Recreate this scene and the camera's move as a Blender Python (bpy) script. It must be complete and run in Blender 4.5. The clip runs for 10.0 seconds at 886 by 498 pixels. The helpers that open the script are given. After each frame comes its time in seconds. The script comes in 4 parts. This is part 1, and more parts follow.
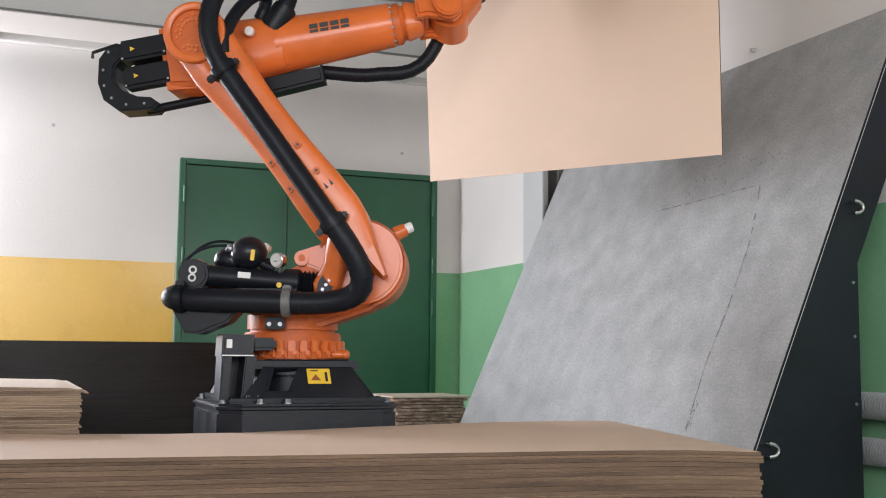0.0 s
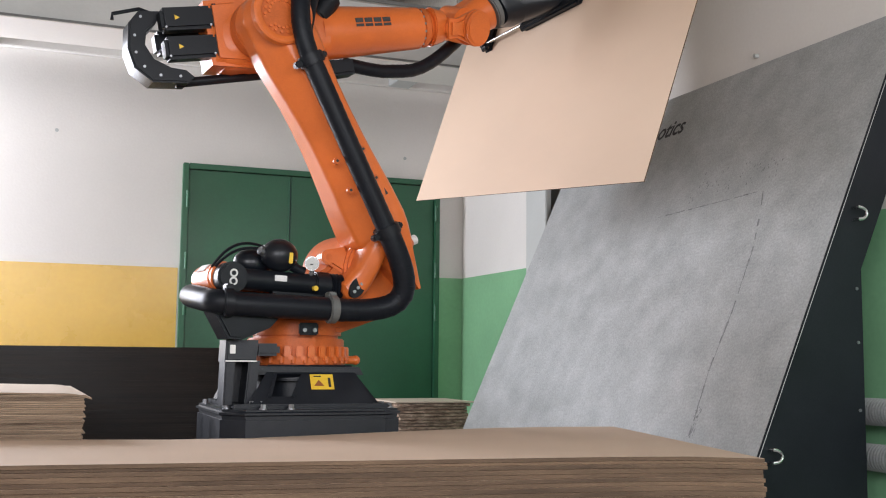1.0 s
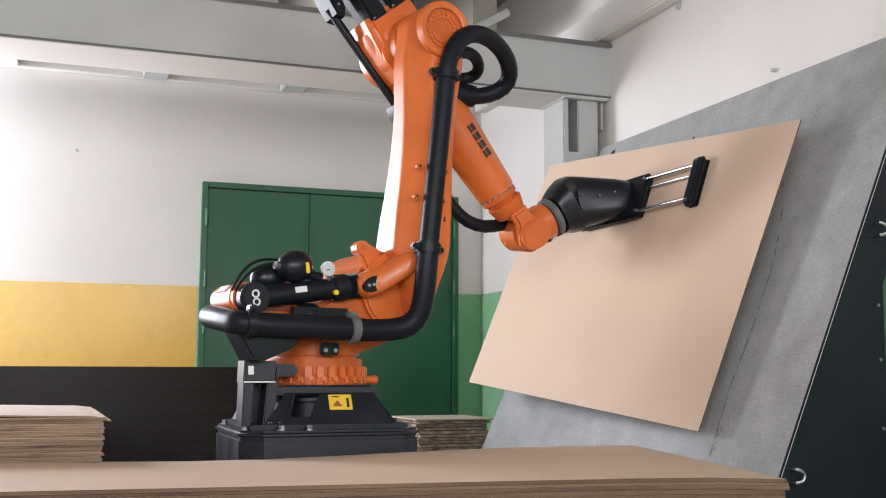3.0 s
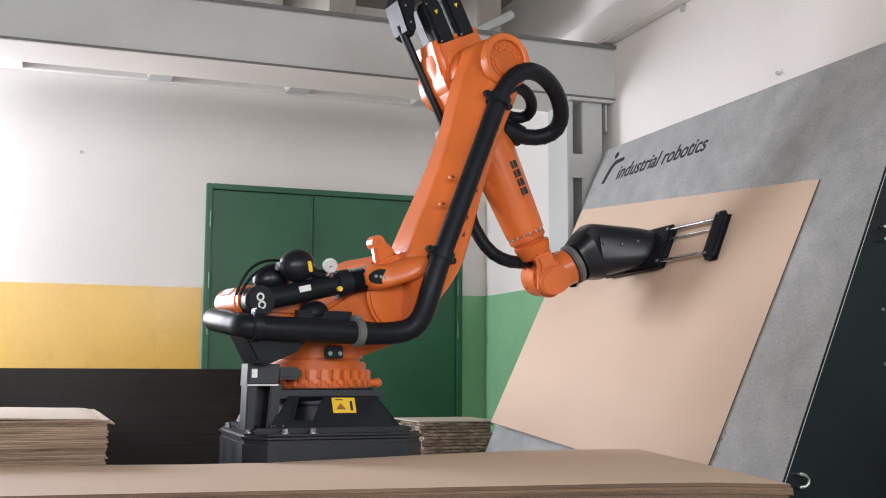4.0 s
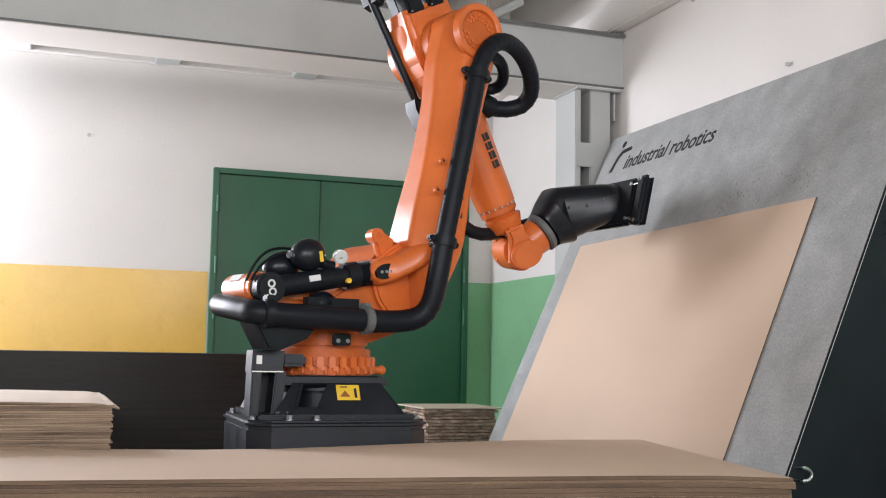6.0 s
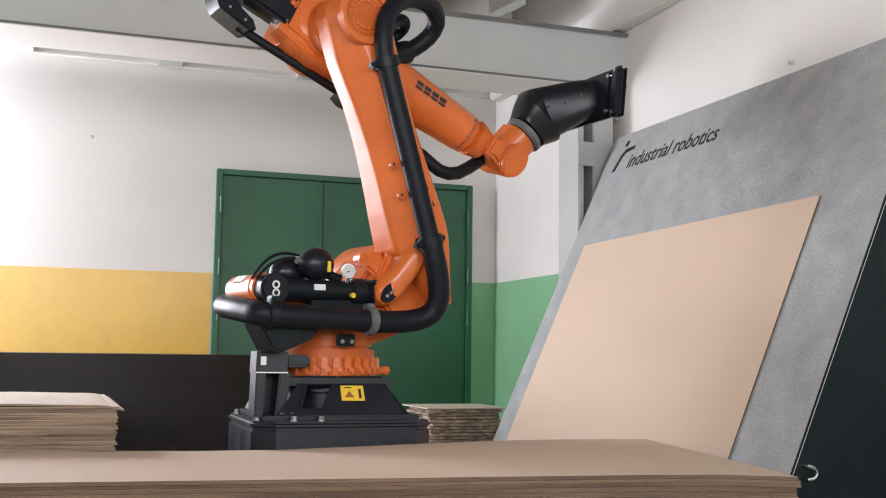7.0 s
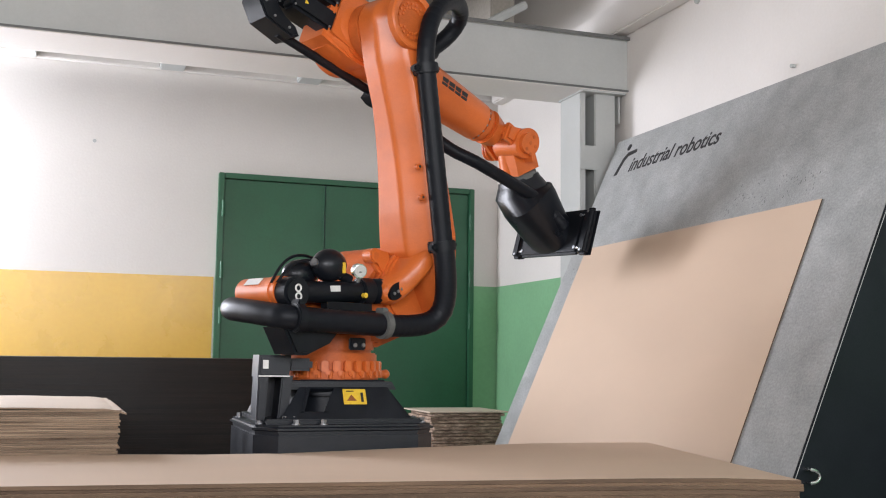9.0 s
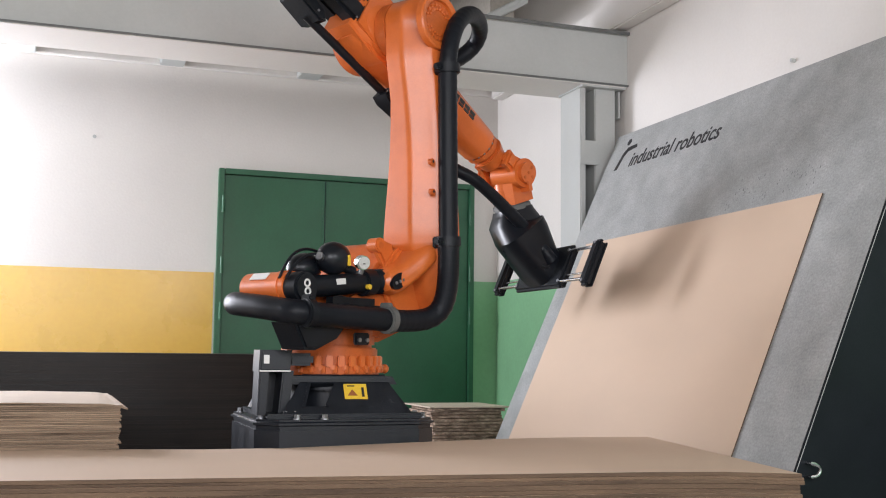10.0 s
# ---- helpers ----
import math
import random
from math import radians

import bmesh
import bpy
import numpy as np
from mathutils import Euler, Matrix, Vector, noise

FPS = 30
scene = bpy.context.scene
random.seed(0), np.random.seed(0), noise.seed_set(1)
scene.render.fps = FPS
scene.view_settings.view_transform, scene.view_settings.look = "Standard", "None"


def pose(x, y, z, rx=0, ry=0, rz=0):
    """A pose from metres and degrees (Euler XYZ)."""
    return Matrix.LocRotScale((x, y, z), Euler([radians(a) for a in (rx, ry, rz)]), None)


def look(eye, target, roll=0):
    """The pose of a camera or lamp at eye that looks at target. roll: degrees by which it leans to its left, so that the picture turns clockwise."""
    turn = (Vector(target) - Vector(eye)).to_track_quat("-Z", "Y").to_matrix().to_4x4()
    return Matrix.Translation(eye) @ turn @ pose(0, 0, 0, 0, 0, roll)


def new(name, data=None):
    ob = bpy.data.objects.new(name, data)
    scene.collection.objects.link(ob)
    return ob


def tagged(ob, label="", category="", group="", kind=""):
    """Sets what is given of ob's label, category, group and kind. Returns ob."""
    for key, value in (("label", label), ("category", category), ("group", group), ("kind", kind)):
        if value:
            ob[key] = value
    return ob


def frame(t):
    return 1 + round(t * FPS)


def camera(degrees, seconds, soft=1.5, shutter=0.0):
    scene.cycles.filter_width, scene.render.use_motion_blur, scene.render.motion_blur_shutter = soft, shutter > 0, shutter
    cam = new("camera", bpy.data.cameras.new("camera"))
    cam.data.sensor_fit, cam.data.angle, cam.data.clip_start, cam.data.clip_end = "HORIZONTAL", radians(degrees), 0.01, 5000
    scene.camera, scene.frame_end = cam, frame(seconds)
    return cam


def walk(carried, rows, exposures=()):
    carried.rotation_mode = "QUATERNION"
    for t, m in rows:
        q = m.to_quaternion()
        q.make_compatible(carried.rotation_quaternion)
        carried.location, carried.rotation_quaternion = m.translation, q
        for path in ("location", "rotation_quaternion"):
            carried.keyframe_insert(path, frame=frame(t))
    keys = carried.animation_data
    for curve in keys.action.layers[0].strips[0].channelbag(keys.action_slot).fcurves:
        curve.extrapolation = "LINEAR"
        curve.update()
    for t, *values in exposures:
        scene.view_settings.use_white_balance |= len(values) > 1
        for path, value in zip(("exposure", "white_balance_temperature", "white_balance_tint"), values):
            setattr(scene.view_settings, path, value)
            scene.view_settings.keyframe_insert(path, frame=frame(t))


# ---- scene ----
cam = camera(45.0, 10.0, 1.1)
PATH = [
    (0, (-0.0577, -1.5700, 0.8792), (0.6749, 0.2811, 1.0703), 0.53),
    (0.5, (-0.0606, -1.5700, 0.8819), (0.6758, 0.2794, 1.0749), 0.59),
    (1, (-0.0620, -1.5700, 0.8848), (0.6663, 0.2820, 1.0838), 0.57),
    (1.5, (-0.0614, -1.5700, 0.8864), (0.6522, 0.2869, 1.0932), 0.48),
    (2, (-0.0582, -1.5700, 0.8904), (0.6458, 0.2893, 1.1079), 0.37),
    (2.5, (-0.0524, -1.5700, 0.9024), (0.6444, 0.2915, 1.1246), 0.27),
    (4, (-0.0455, -1.5700, 0.9240), (0.6383, 0.2962, 1.1467), 0.28),
    (4.5, (-0.0416, -1.5700, 0.9355), (0.6402, 0.2982, 1.1470), 0.65),
    (5, (-0.0409, -1.5700, 0.9399), (0.6381, 0.3006, 1.1393), 0.98),
    (5.5, (-0.0415, -1.5700, 0.9406), (0.6338, 0.3025, 1.1351), 1.09),
    (7, (-0.0426, -1.5700, 0.9414), (0.6248, 0.3054, 1.1353), 0.72),
    (7.5, (-0.0443, -1.5700, 0.9418), (0.6198, 0.3062, 1.1388), 0.69),
    (8, (-0.0448, -1.5700, 0.9415), (0.6182, 0.3064, 1.1403), 0.74),
    (8.5, (-0.0446, -1.5700, 0.9408), (0.6193, 0.3059, 1.1414), 0.74),
    (9, (-0.0456, -1.5700, 0.9395), (0.6189, 0.3056, 1.1407), 0.71),
    (9.5, (-0.0475, -1.5700, 0.9384), (0.6167, 0.3059, 1.1381), 0.70),
    (10, (-0.0495, -1.5700, 0.9348), (0.6160, 0.3061, 1.1284), 0.63),
]
walk(cam, [(t, look(eye, target, roll)) for t, eye, target, roll in PATH])

# ---------------------------------------------------------------- light
world = bpy.data.worlds.new("world")
scene.world = world
world.use_nodes = True
wn = world.node_tree.nodes
sky = wn.new("ShaderNodeTexSky")
sky.sky_type, sky.sun_disc = "NISHITA", False
sky.sun_elevation, sky.sun_rotation = radians(35), radians(250)
world.node_tree.links.new(sky.outputs[0], wn["Background"].inputs[0])
wn["Background"].inputs[1].default_value = 0.10
scene.view_settings.exposure = 0.0


def daylight(name, eye, target, sx, sy, power, color):
    """Sky light that comes in through one window or added opening."""
    la = bpy.data.lights.new(name, "AREA")
    la.shape, la.size, la.size_y, la.energy, la.color = "RECTANGLE", sx, sy, power, color
    ob = new(name, la)
    ob.matrix_world = look(eye, target)
    return ob


daylight("window_light_north", (-1.50, 6.24, 1.97), (2.3, 3.2, 1.3), 1.3, 1.9, 250, (0.885, 0.90, 1.0))
# west: added fill that brightens the north wall, no known window there
daylight("fill_light_west", (-3.45, 4.9, 2.2), (1.0, 5.0, 1.6), 1.7, 1.7, 60, (0.90, 0.91, 1.0))
daylight("window_light_south", (-1.6, -3.9, 2.3), (0.2, 4.0, 1.7), 3.4, 1.8, 222, (0.950, 0.945, 1.0))
daylight("window_light_south_two", (2.0, -3.9, 2.3), (2.0, 4.0, 1.2), 1.8, 1.8, 108, (0.950, 0.945, 1.0))


# ---------------------------------------------------------------- materials
def mat(name, color, rough=0.5, metal=0.0, vary=0.12, scale=6.0, bump=0.0, bscale=120.0, color2=None, rvary=0.1, coat=0.0,
        stretch=(1, 1, 1), fine=0.04, spec=0.5, shift=False, coat_rough=0.36):
    """Base colour with large stains and fine grain, uneven gloss and fine relief."""
    m = bpy.data.materials.new(name)
    m.use_nodes = True
    nt = m.node_tree
    b = nt.nodes["Principled BSDF"]
    tc = nt.nodes.new("ShaderNodeTexCoord")
    mp = nt.nodes.new("ShaderNodeMapping")
    mp.inputs["Scale"].default_value = stretch
    nt.links.new(tc.outputs["Object"], mp.inputs[0])
    if shift:
        oi = nt.nodes.new("ShaderNodeObjectInfo")
        vm = nt.nodes.new("ShaderNodeVectorMath")
        vm.operation = "SCALE"
        vm.inputs[0].default_value = (17.0, 11.0, 5.0)
        nt.links.new(oi.outputs["Random"], vm.inputs["Scale"])
        nt.links.new(vm.outputs[0], mp.inputs["Location"])
    n1 = nt.nodes.new("ShaderNodeTexNoise")
    n1.inputs["Scale"].default_value, n1.inputs["Detail"].default_value, n1.inputs["Roughness"].default_value = scale, 8, 0.6
    n2 = nt.nodes.new("ShaderNodeTexNoise")
    n2.inputs["Scale"].default_value, n2.inputs["Detail"].default_value = bscale, 4
    for n in (n1, n2):
        nt.links.new(mp.outputs[0], n.inputs["Vector"])
    ramp = nt.nodes.new("ShaderNodeValToRGB")
    c = Vector(color)
    lo = Vector(color2) if color2 else c * (1 - vary)
    ramp.color_ramp.elements[0].position, ramp.color_ramp.elements[1].position = 0.32, 0.68
    ramp.color_ramp.elements[0].color = (*lo, 1)
    ramp.color_ramp.elements[1].color = (*(c * (1 + vary * 0.4)), 1)
    nt.links.new(n1.outputs["Fac"], ramp.inputs[0])
    mix = nt.nodes.new("ShaderNodeMix")
    mix.data_type, mix.blend_type = "RGBA", "OVERLAY"
    mix.inputs[0].default_value = min(1, fine * 6)
    nt.links.new(ramp.outputs[0], mix.inputs[6])
    nt.links.new(n2.outputs["Fac"], mix.inputs[7])
    nt.links.new(mix.outputs[2], b.inputs["Base Color"])
    mr = nt.nodes.new("ShaderNodeMapRange")
    mr.inputs["To Min"].default_value, mr.inputs["To Max"].default_value = max(0.02, rough - rvary), min(1, rough + rvary)
    nt.links.new(n1.outputs["Fac"], mr.inputs["Value"])
    nt.links.new(mr.outputs[0], b.inputs["Roughness"])
    b.inputs["Metallic"].default_value = metal
    b.inputs["Coat Weight"].default_value = coat
    b.inputs["Coat Roughness"].default_value = coat_rough
    b.inputs["Specular IOR Level"].default_value = spec
    if bump:
        bp = nt.nodes.new("ShaderNodeBump")
        bp.inputs["Strength"].default_value, bp.inputs["Distance"].default_value = bump, 0.004
        nt.links.new(n2.outputs["Fac"], bp.inputs["Height"])
        nt.links.new(bp.outputs[0], b.inputs["Normal"])
    return m


ORANGE = mat("orange_paint", (0.66, 0.150, 0.030), 0.38, vary=0.16, scale=4, bump=0.06, bscale=260, coat=0.55, spec=0.22, coat_rough=0.23)
ORANGE_CAST = mat("orange_cast", (0.56, 0.125, 0.028), 0.42, vary=0.28, scale=7, bump=0.18, bscale=180, coat=0.10, spec=0.18, coat_rough=0.3)
BLACK_CAST = mat("black_cast_iron", (0.0095, 0.0120, 0.0170), 0.40, vary=0.3, scale=9, bump=0.16, bscale=120, rvary=0.16, spec=0.36)
BLACK_PLASTIC = mat("black_plastic", (0.0085, 0.0105, 0.014), 0.38, vary=0.25, scale=8, bump=0.12, bscale=300, spec=0.22)
BLACK_GLOSS = mat("black_gloss_cover", (0.008, 0.010, 0.014), 0.30, vary=0.2, scale=5, bump=0.05, bscale=200, spec=0.32)
RUBBER = mat("black_rubber", (0.0085, 0.0105, 0.0145), 0.42, vary=0.25, scale=10, bump=0.15, bscale=200, spec=0.18)
STEEL = mat("bright_steel", (0.62, 0.63, 0.64), 0.24, 1.0, vary=0.15, scale=20, bump=0.05, bscale=300)
BOLT = mat("zinc_bolt", (0.36, 0.37, 0.39), 0.40, 0.9, vary=0.3, scale=40)
YELLOW_LABEL = mat("yellow_label", (0.80, 0.52, 0.04), 0.5, vary=0.06, scale=12)
WHITE_LABEL = mat("white_label", (0.74, 0.74, 0.72), 0.5, vary=0.08, scale=20)
INK = mat("black_ink", (0.02, 0.02, 0.022), 0.5, vary=0.1, scale=20)
WHITE_WALL = mat("white_wall_paint", (0.735, 0.705, 0.670), 0.62, vary=0.05, scale=1.1, bump=0.25, bscale=60, fine=0.015)
YELLOW_WALL = mat("yellow_gloss_paint", (0.72, 0.44, 0.07), 0.28, vary=0.10, scale=1.6, bump=0.10, bscale=30, fine=0.015)
GREEN_WALL = mat("green_gloss_paint", (0.23, 0.47, 0.26), 0.34, vary=0.12, scale=1.8, bump=0.14, bscale=35, fine=0.015)
DOOR_GREEN = mat("dark_green_door_paint", (0.022, 0.115, 0.055), 0.42, vary=0.14, scale=2.2, bump=0.10, bscale=60, fine=0.02)
CONCRETE = mat("ceiling_concrete", (0.30, 0.275, 0.235), 0.8, vary=0.15, scale=2.2, bump=0.5, bscale=50)
FLOOR = mat("floor_concrete", (0.42, 0.405, 0.39), 0.5, vary=0.2, scale=1.4, bump=0.2, bscale=60)
GREY_STEEL = mat("grey_painted_steel", (0.45, 0.465, 0.45), 0.5, vary=0.08, scale=2.0, bump=0.05, bscale=80, fine=0.008)
DARK_STEEL = mat("dark_steel_edge", (0.13, 0.135, 0.13), 0.55, vary=0.2, scale=5)
SIDE_BLACK = mat("black_coated_steel", (0.0105, 0.013, 0.0165), 0.42, vary=0.25, scale=3, bump=0.08, bscale=150, spec=0.22)
KRAFT = mat("kraft_cardboard", (0.63, 0.475, 0.355), 0.78, vary=0.04, scale=1.2, bump=0.10, bscale=220, stretch=(1, 2.5, 1), fine=0.008)
KRAFT_PALE = mat("pale_kraft_cardboard", (0.66, 0.55, 0.44), 0.8, vary=0.08, scale=2.0, bump=0.15, bscale=160)
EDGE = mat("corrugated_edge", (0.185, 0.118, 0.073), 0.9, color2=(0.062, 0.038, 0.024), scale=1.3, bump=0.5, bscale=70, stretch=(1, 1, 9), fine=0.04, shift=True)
EDGE_PALE = mat("pale_corrugated_edge", (0.40, 0.290, 0.200), 0.9, color2=(0.090, 0.060, 0.040), scale=1.5, bump=0.5, bscale=70, stretch=(1, 1, 9), fine=0.05, shift=True)
SLAB = mat("dark_board_edge", (0.022, 0.0175, 0.0140), 0.45, spec=0.26, color2=(0.009, 0.0078, 0.007), scale=1.8, bump=0.25, bscale=50, stretch=(1, 1, 14), fine=0.05, rvary=0.12, shift=True)
CHIP = mat("brown_board_offcuts", (0.56, 0.42, 0.32), 0.85, color2=(0.10, 0.062, 0.042), scale=17, bump=0.8, bscale=70, stretch=(1, 1, 3), fine=0.1, shift=True)
RADIATOR = mat("grey_radiator_paint", (0.32, 0.33, 0.32), 0.5, vary=0.15, scale=6)
GLASS_FACE = mat("gauge_face", (0.52, 0.52, 0.50), 0.3, vary=0.05, scale=30)


def panel_material():
    """Grey cement-look laminate: cloudy stains, fine speckle, faint streaks along the slope."""
    m = mat("cement_laminate", (0.415, 0.424, 0.422), 0.42, color2=(0.318, 0.330, 0.326), scale=6.5, bump=0.10, bscale=110, fine=0.065, rvary=0.12)
    nt = m.node_tree
    b = nt.nodes["Principled BSDF"]
    old = b.inputs["Base Color"].links[0].from_socket
    tc = [n for n in nt.nodes if n.type == "TEX_COORD"][0]
    mp = nt.nodes.new("ShaderNodeMapping")
    mp.inputs["Scale"].default_value = (14, 14, 1.2)
    n3 = nt.nodes.new("ShaderNodeTexNoise")
    n3.inputs["Scale"].default_value, n3.inputs["Detail"].default_value = 4, 6
    nt.links.new(tc.outputs["Object"], mp.inputs[0])
    nt.links.new(mp.outputs[0], n3.inputs["Vector"])
    ramp = nt.nodes.new("ShaderNodeValToRGB")
    ramp.color_ramp.elements[0].position, ramp.color_ramp.elements[1].position = 0.3, 0.75
    ramp.color_ramp.elements[0].color, ramp.color_ramp.elements[1].color = (0.86, 0.86, 0.86, 1), (1.05, 1.05, 1.05, 1)
    nt.links.new(n3.outputs["Fac"], ramp.inputs[0])
    mul = nt.nodes.new("ShaderNodeMix")
    mul.data_type, mul.blend_type = "RGBA", "MULTIPLY"
    mul.inputs[0].default_value = 0.7
    nt.links.new(old, mul.inputs[6])
    nt.links.new(ramp.outputs[0], mul.inputs[7])
    nt.links.new(mul.outputs[2], b.inputs["Base Color"])
    return m


PANEL = panel_material()


# ---------------------------------------------------------------- mesh helpers
def box(bm, cx, cy, cz, sx, sy, sz, bevel=0.0, m=None, seg=2):
    r = bmesh.ops.create_cube(bm, size=1.0, matrix=(m or Matrix()) @ Matrix.Translation((cx, cy, cz)) @ Matrix.Diagonal((sx, sy, sz, 1)))
    if bevel:
        es = list({e for v in r["verts"] for e in v.link_edges})
        bmesh.ops.bevel(bm, geom=es, offset=bevel, segments=seg, affect="EDGES", clamp_overlap=True)
    return bm


def axis_matrix(a, b):
    a, b = Vector(a), Vector(b)
    d = b - a
    return Matrix.Translation((a + b) / 2) @ d.to_track_quat("Z", "Y").to_matrix().to_4x4(), d.length


def rod(bm, a, b, r, r2=None, seg=24, bevel=0.0):
    """A round bar from a to b."""
    m, length = axis_matrix(a, b)
    q = bmesh.ops.create_cone(bm, cap_ends=True, segments=seg, radius1=r, radius2=r if r2 is None else r2, depth=length, matrix=m)
    if bevel:
        es = [e for e in {e for v in q["verts"] for e in v.link_edges} if len(e.link_faces) == 2 and any(len(f.verts) > 4 for f in e.link_faces)]
        bmesh.ops.bevel(bm, geom=es, offset=bevel, segments=2, affect="EDGES", clamp_overlap=True)
    return bm


def ball(bm, c, r, scale=(1, 1, 1), seg=24):
    bmesh.ops.create_uvsphere(bm, u_segments=seg, v_segments=seg // 2, radius=r, matrix=Matrix.Translation(c) @ Matrix.Diagonal((*scale, 1)))
    return bm


def prism(bm, pts, lo, hi, axis="y", bevel=0.0, seg=2):
    """A flat outline pushed out along an axis. pts are (x, z) for y, (x, y) for z, (y, z) for x."""
    def at(p, h):
        return {"y": (p[0], h, p[1]), "z": (p[0], p[1], h), "x": (h, p[0], p[1])}[axis]
    lower = [bm.verts.new(at(p, lo)) for p in pts]
    upper = [bm.verts.new(at(p, hi)) for p in pts]
    n = len(pts)
    faces = [bm.faces.new(lower), bm.faces.new(upper[::-1])]
    for k in range(n):
        faces.append(bm.faces.new((lower[k], upper[k], upper[(k + 1) % n], lower[(k + 1) % n])))
    bmesh.ops.recalc_face_normals(bm, faces=faces)
    if bevel:
        es = list(faces[0].edges) + list(faces[1].edges)
        bmesh.ops.bevel(bm, geom=es, offset=bevel, segments=seg, affect="EDGES", clamp_overlap=True)
    return bm


def arc(cx, cy, r, a0, a1, n=12):
    return [(cx + r * math.cos(radians(a0 + (a1 - a0) * k / n)), cy + r * math.sin(radians(a0 + (a1 - a0) * k / n))) for k in range(n + 1)]


def tube(bm, pts, r, seg=16, ribs=0.0):
    """A hose along a list of points; ribs: height of the rings."""
    pts = [Vector(p) for p in pts]
    rings = []
    side = None
    for k, p in enumerate(pts):
        d = (pts[min(k + 1, len(pts) - 1)] - pts[max(k - 1, 0)]).normalized()
        if side is None:
            side = d.orthogonal().normalized()
        side = (side - d * side.dot(d)).normalized()
        up = d.cross(side)
        rr = r + (ribs if k % 2 else 0)
        rings.append([bm.verts.new(p + (side * math.cos(2 * math.pi * j / seg) + up * math.sin(2 * math.pi * j / seg)) * rr) for j in range(seg)])
    for a, b in zip(rings, rings[1:]):
        for j in range(seg):
            bm.faces.new((a[j], a[(j + 1) % seg], b[(j + 1) % seg], b[j]))
    bm.faces.new(rings[0][::-1])
    bm.faces.new(rings[-1])
    return bm


def loft(bm, stations, n=28):
    """Rounded rectangular sections (centre, x axis, y axis, half width, half height), skinned."""
    rings = []
    for cc, ax, ay, a, b in stations:
        ring_ = []
        for k in range(n):
            th = 2 * math.pi * k / n
            ct, st = math.cos(th), math.sin(th)
            p = 3.2
            ring_.append(bm.verts.new(cc + ax * a * math.copysign(abs(ct) ** (2 / p), ct) + ay * b * math.copysign(abs(st) ** (2 / p), st)))
        rings.append(ring_)
    for q, w in zip(rings, rings[1:]):
        for k in range(n):
            bm.faces.new((q[k], q[(k + 1) % n], w[(k + 1) % n], w[k]))
    bm.faces.new(rings[0][::-1])
    bm.faces.new(rings[-1])
    return bm


ex, ey, ez = Vector((1, 0, 0)), Vector((0, 1, 0)), Vector((0, 0, 1))


def bezier(p0, p1, p2, p3, n):
    out = []
    for k in range(n + 1):
        t = k / n
        out.append(p0 * (1 - t) ** 3 + p1 * 3 * t * (1 - t) ** 2 + p2 * 3 * t * t * (1 - t) + p3 * t ** 3)
    return out


def finish(bm, name, smooth=True, angle=35):
    bmesh.ops.recalc_face_normals(bm, faces=bm.faces[:])
    for f in bm.faces:
        f.smooth = smooth
    if smooth:
        for e in bm.edges:
            if len(e.link_faces) == 2 and e.calc_face_angle(0) > radians(angle):
                e.smooth = False
    me = bpy.data.meshes.new(name)
    bm.to_mesh(me)
    bm.free()
    return me


def part(name, bm, material, parent=None, label="", m=None, smooth=True):
    ob = new(name, finish(bm, name, smooth))
    ob.data.materials.append(material)
    if parent:
        ob.parent = parent
    if m is not None:
        ob.matrix_basis = m
    if label:
        tagged(ob, label)
    return ob


def share(name, ob, parent, m, label=""):
    """Another object on the mesh of ob."""
    o = new(name, ob.data)
    o.parent = parent
    o.matrix_basis = m
    if label:
        tagged(o, label)
    return o


def empty(name, m=None):
    ob = new(name)
    ob.empty_display_size = 0.1
    if m is not None:
        ob.matrix_basis = m
    return ob


B = bmesh.new


# ---------------------------------------------------------------- setting
def structure(name, bm, material, label=""):
    ob = part(name, bm, material, None, label)
    return tagged(ob, label, "", "", "structure")


XE, YN, ZD = 3.2, 6.3, 1.5          # east wall, north wall, height of the painted dado
XW_, YS, ZC = -3.6, -4.1, 3.75      # west wall, south wall, ceiling
DX0, DX1, DZ = 0.987, 2.986, 2.265  # door opening

structure("floor", box(B(), -0.2, 1.1, -0.06, 7.4, 10.8, 0.12), FLOOR, "worn grey concrete workshop floor")
structure("ceiling", box(B(), -0.2, 1.1, ZC + 0.06, 7.4, 10.8, 0.12), CONCRETE, "pale grey ribbed concrete ceiling")
bm = B()
WX0, WX1, WZ0, WZ1 = -2.20, -0.80, 0.98, 2.95    # window opening beyond the view
for a, b, za, zb in ((XW_ - 0.2, WX0, 0, ZC), (WX1, DX0, 0, ZC), (WX0, WX1, 0, WZ0), (WX0, WX1, WZ1, ZC)):
    box(bm, (a + b) / 2, YN + 0.1, (za + zb) / 2, b - a, 0.2, zb - za)
box(bm, (DX1 + XE) / 2, YN + 0.1, ZC / 2, XE - DX1, 0.2, ZC)
box(bm, (DX0 + DX1) / 2, YN + 0.1, (DZ + ZC) / 2, DX1 - DX0, 0.2, ZC - DZ)
structure("wall_north", bm, WHITE_WALL, "white painted plaster wall above a coloured dado")
structure("wall_east", box(B(), XE + 0.1, (YN + 0.2 + YS) / 2, ZC / 2, 0.2, YN + 0.2 - YS, ZC), WHITE_WALL, "white painted plaster wall above a green dado")


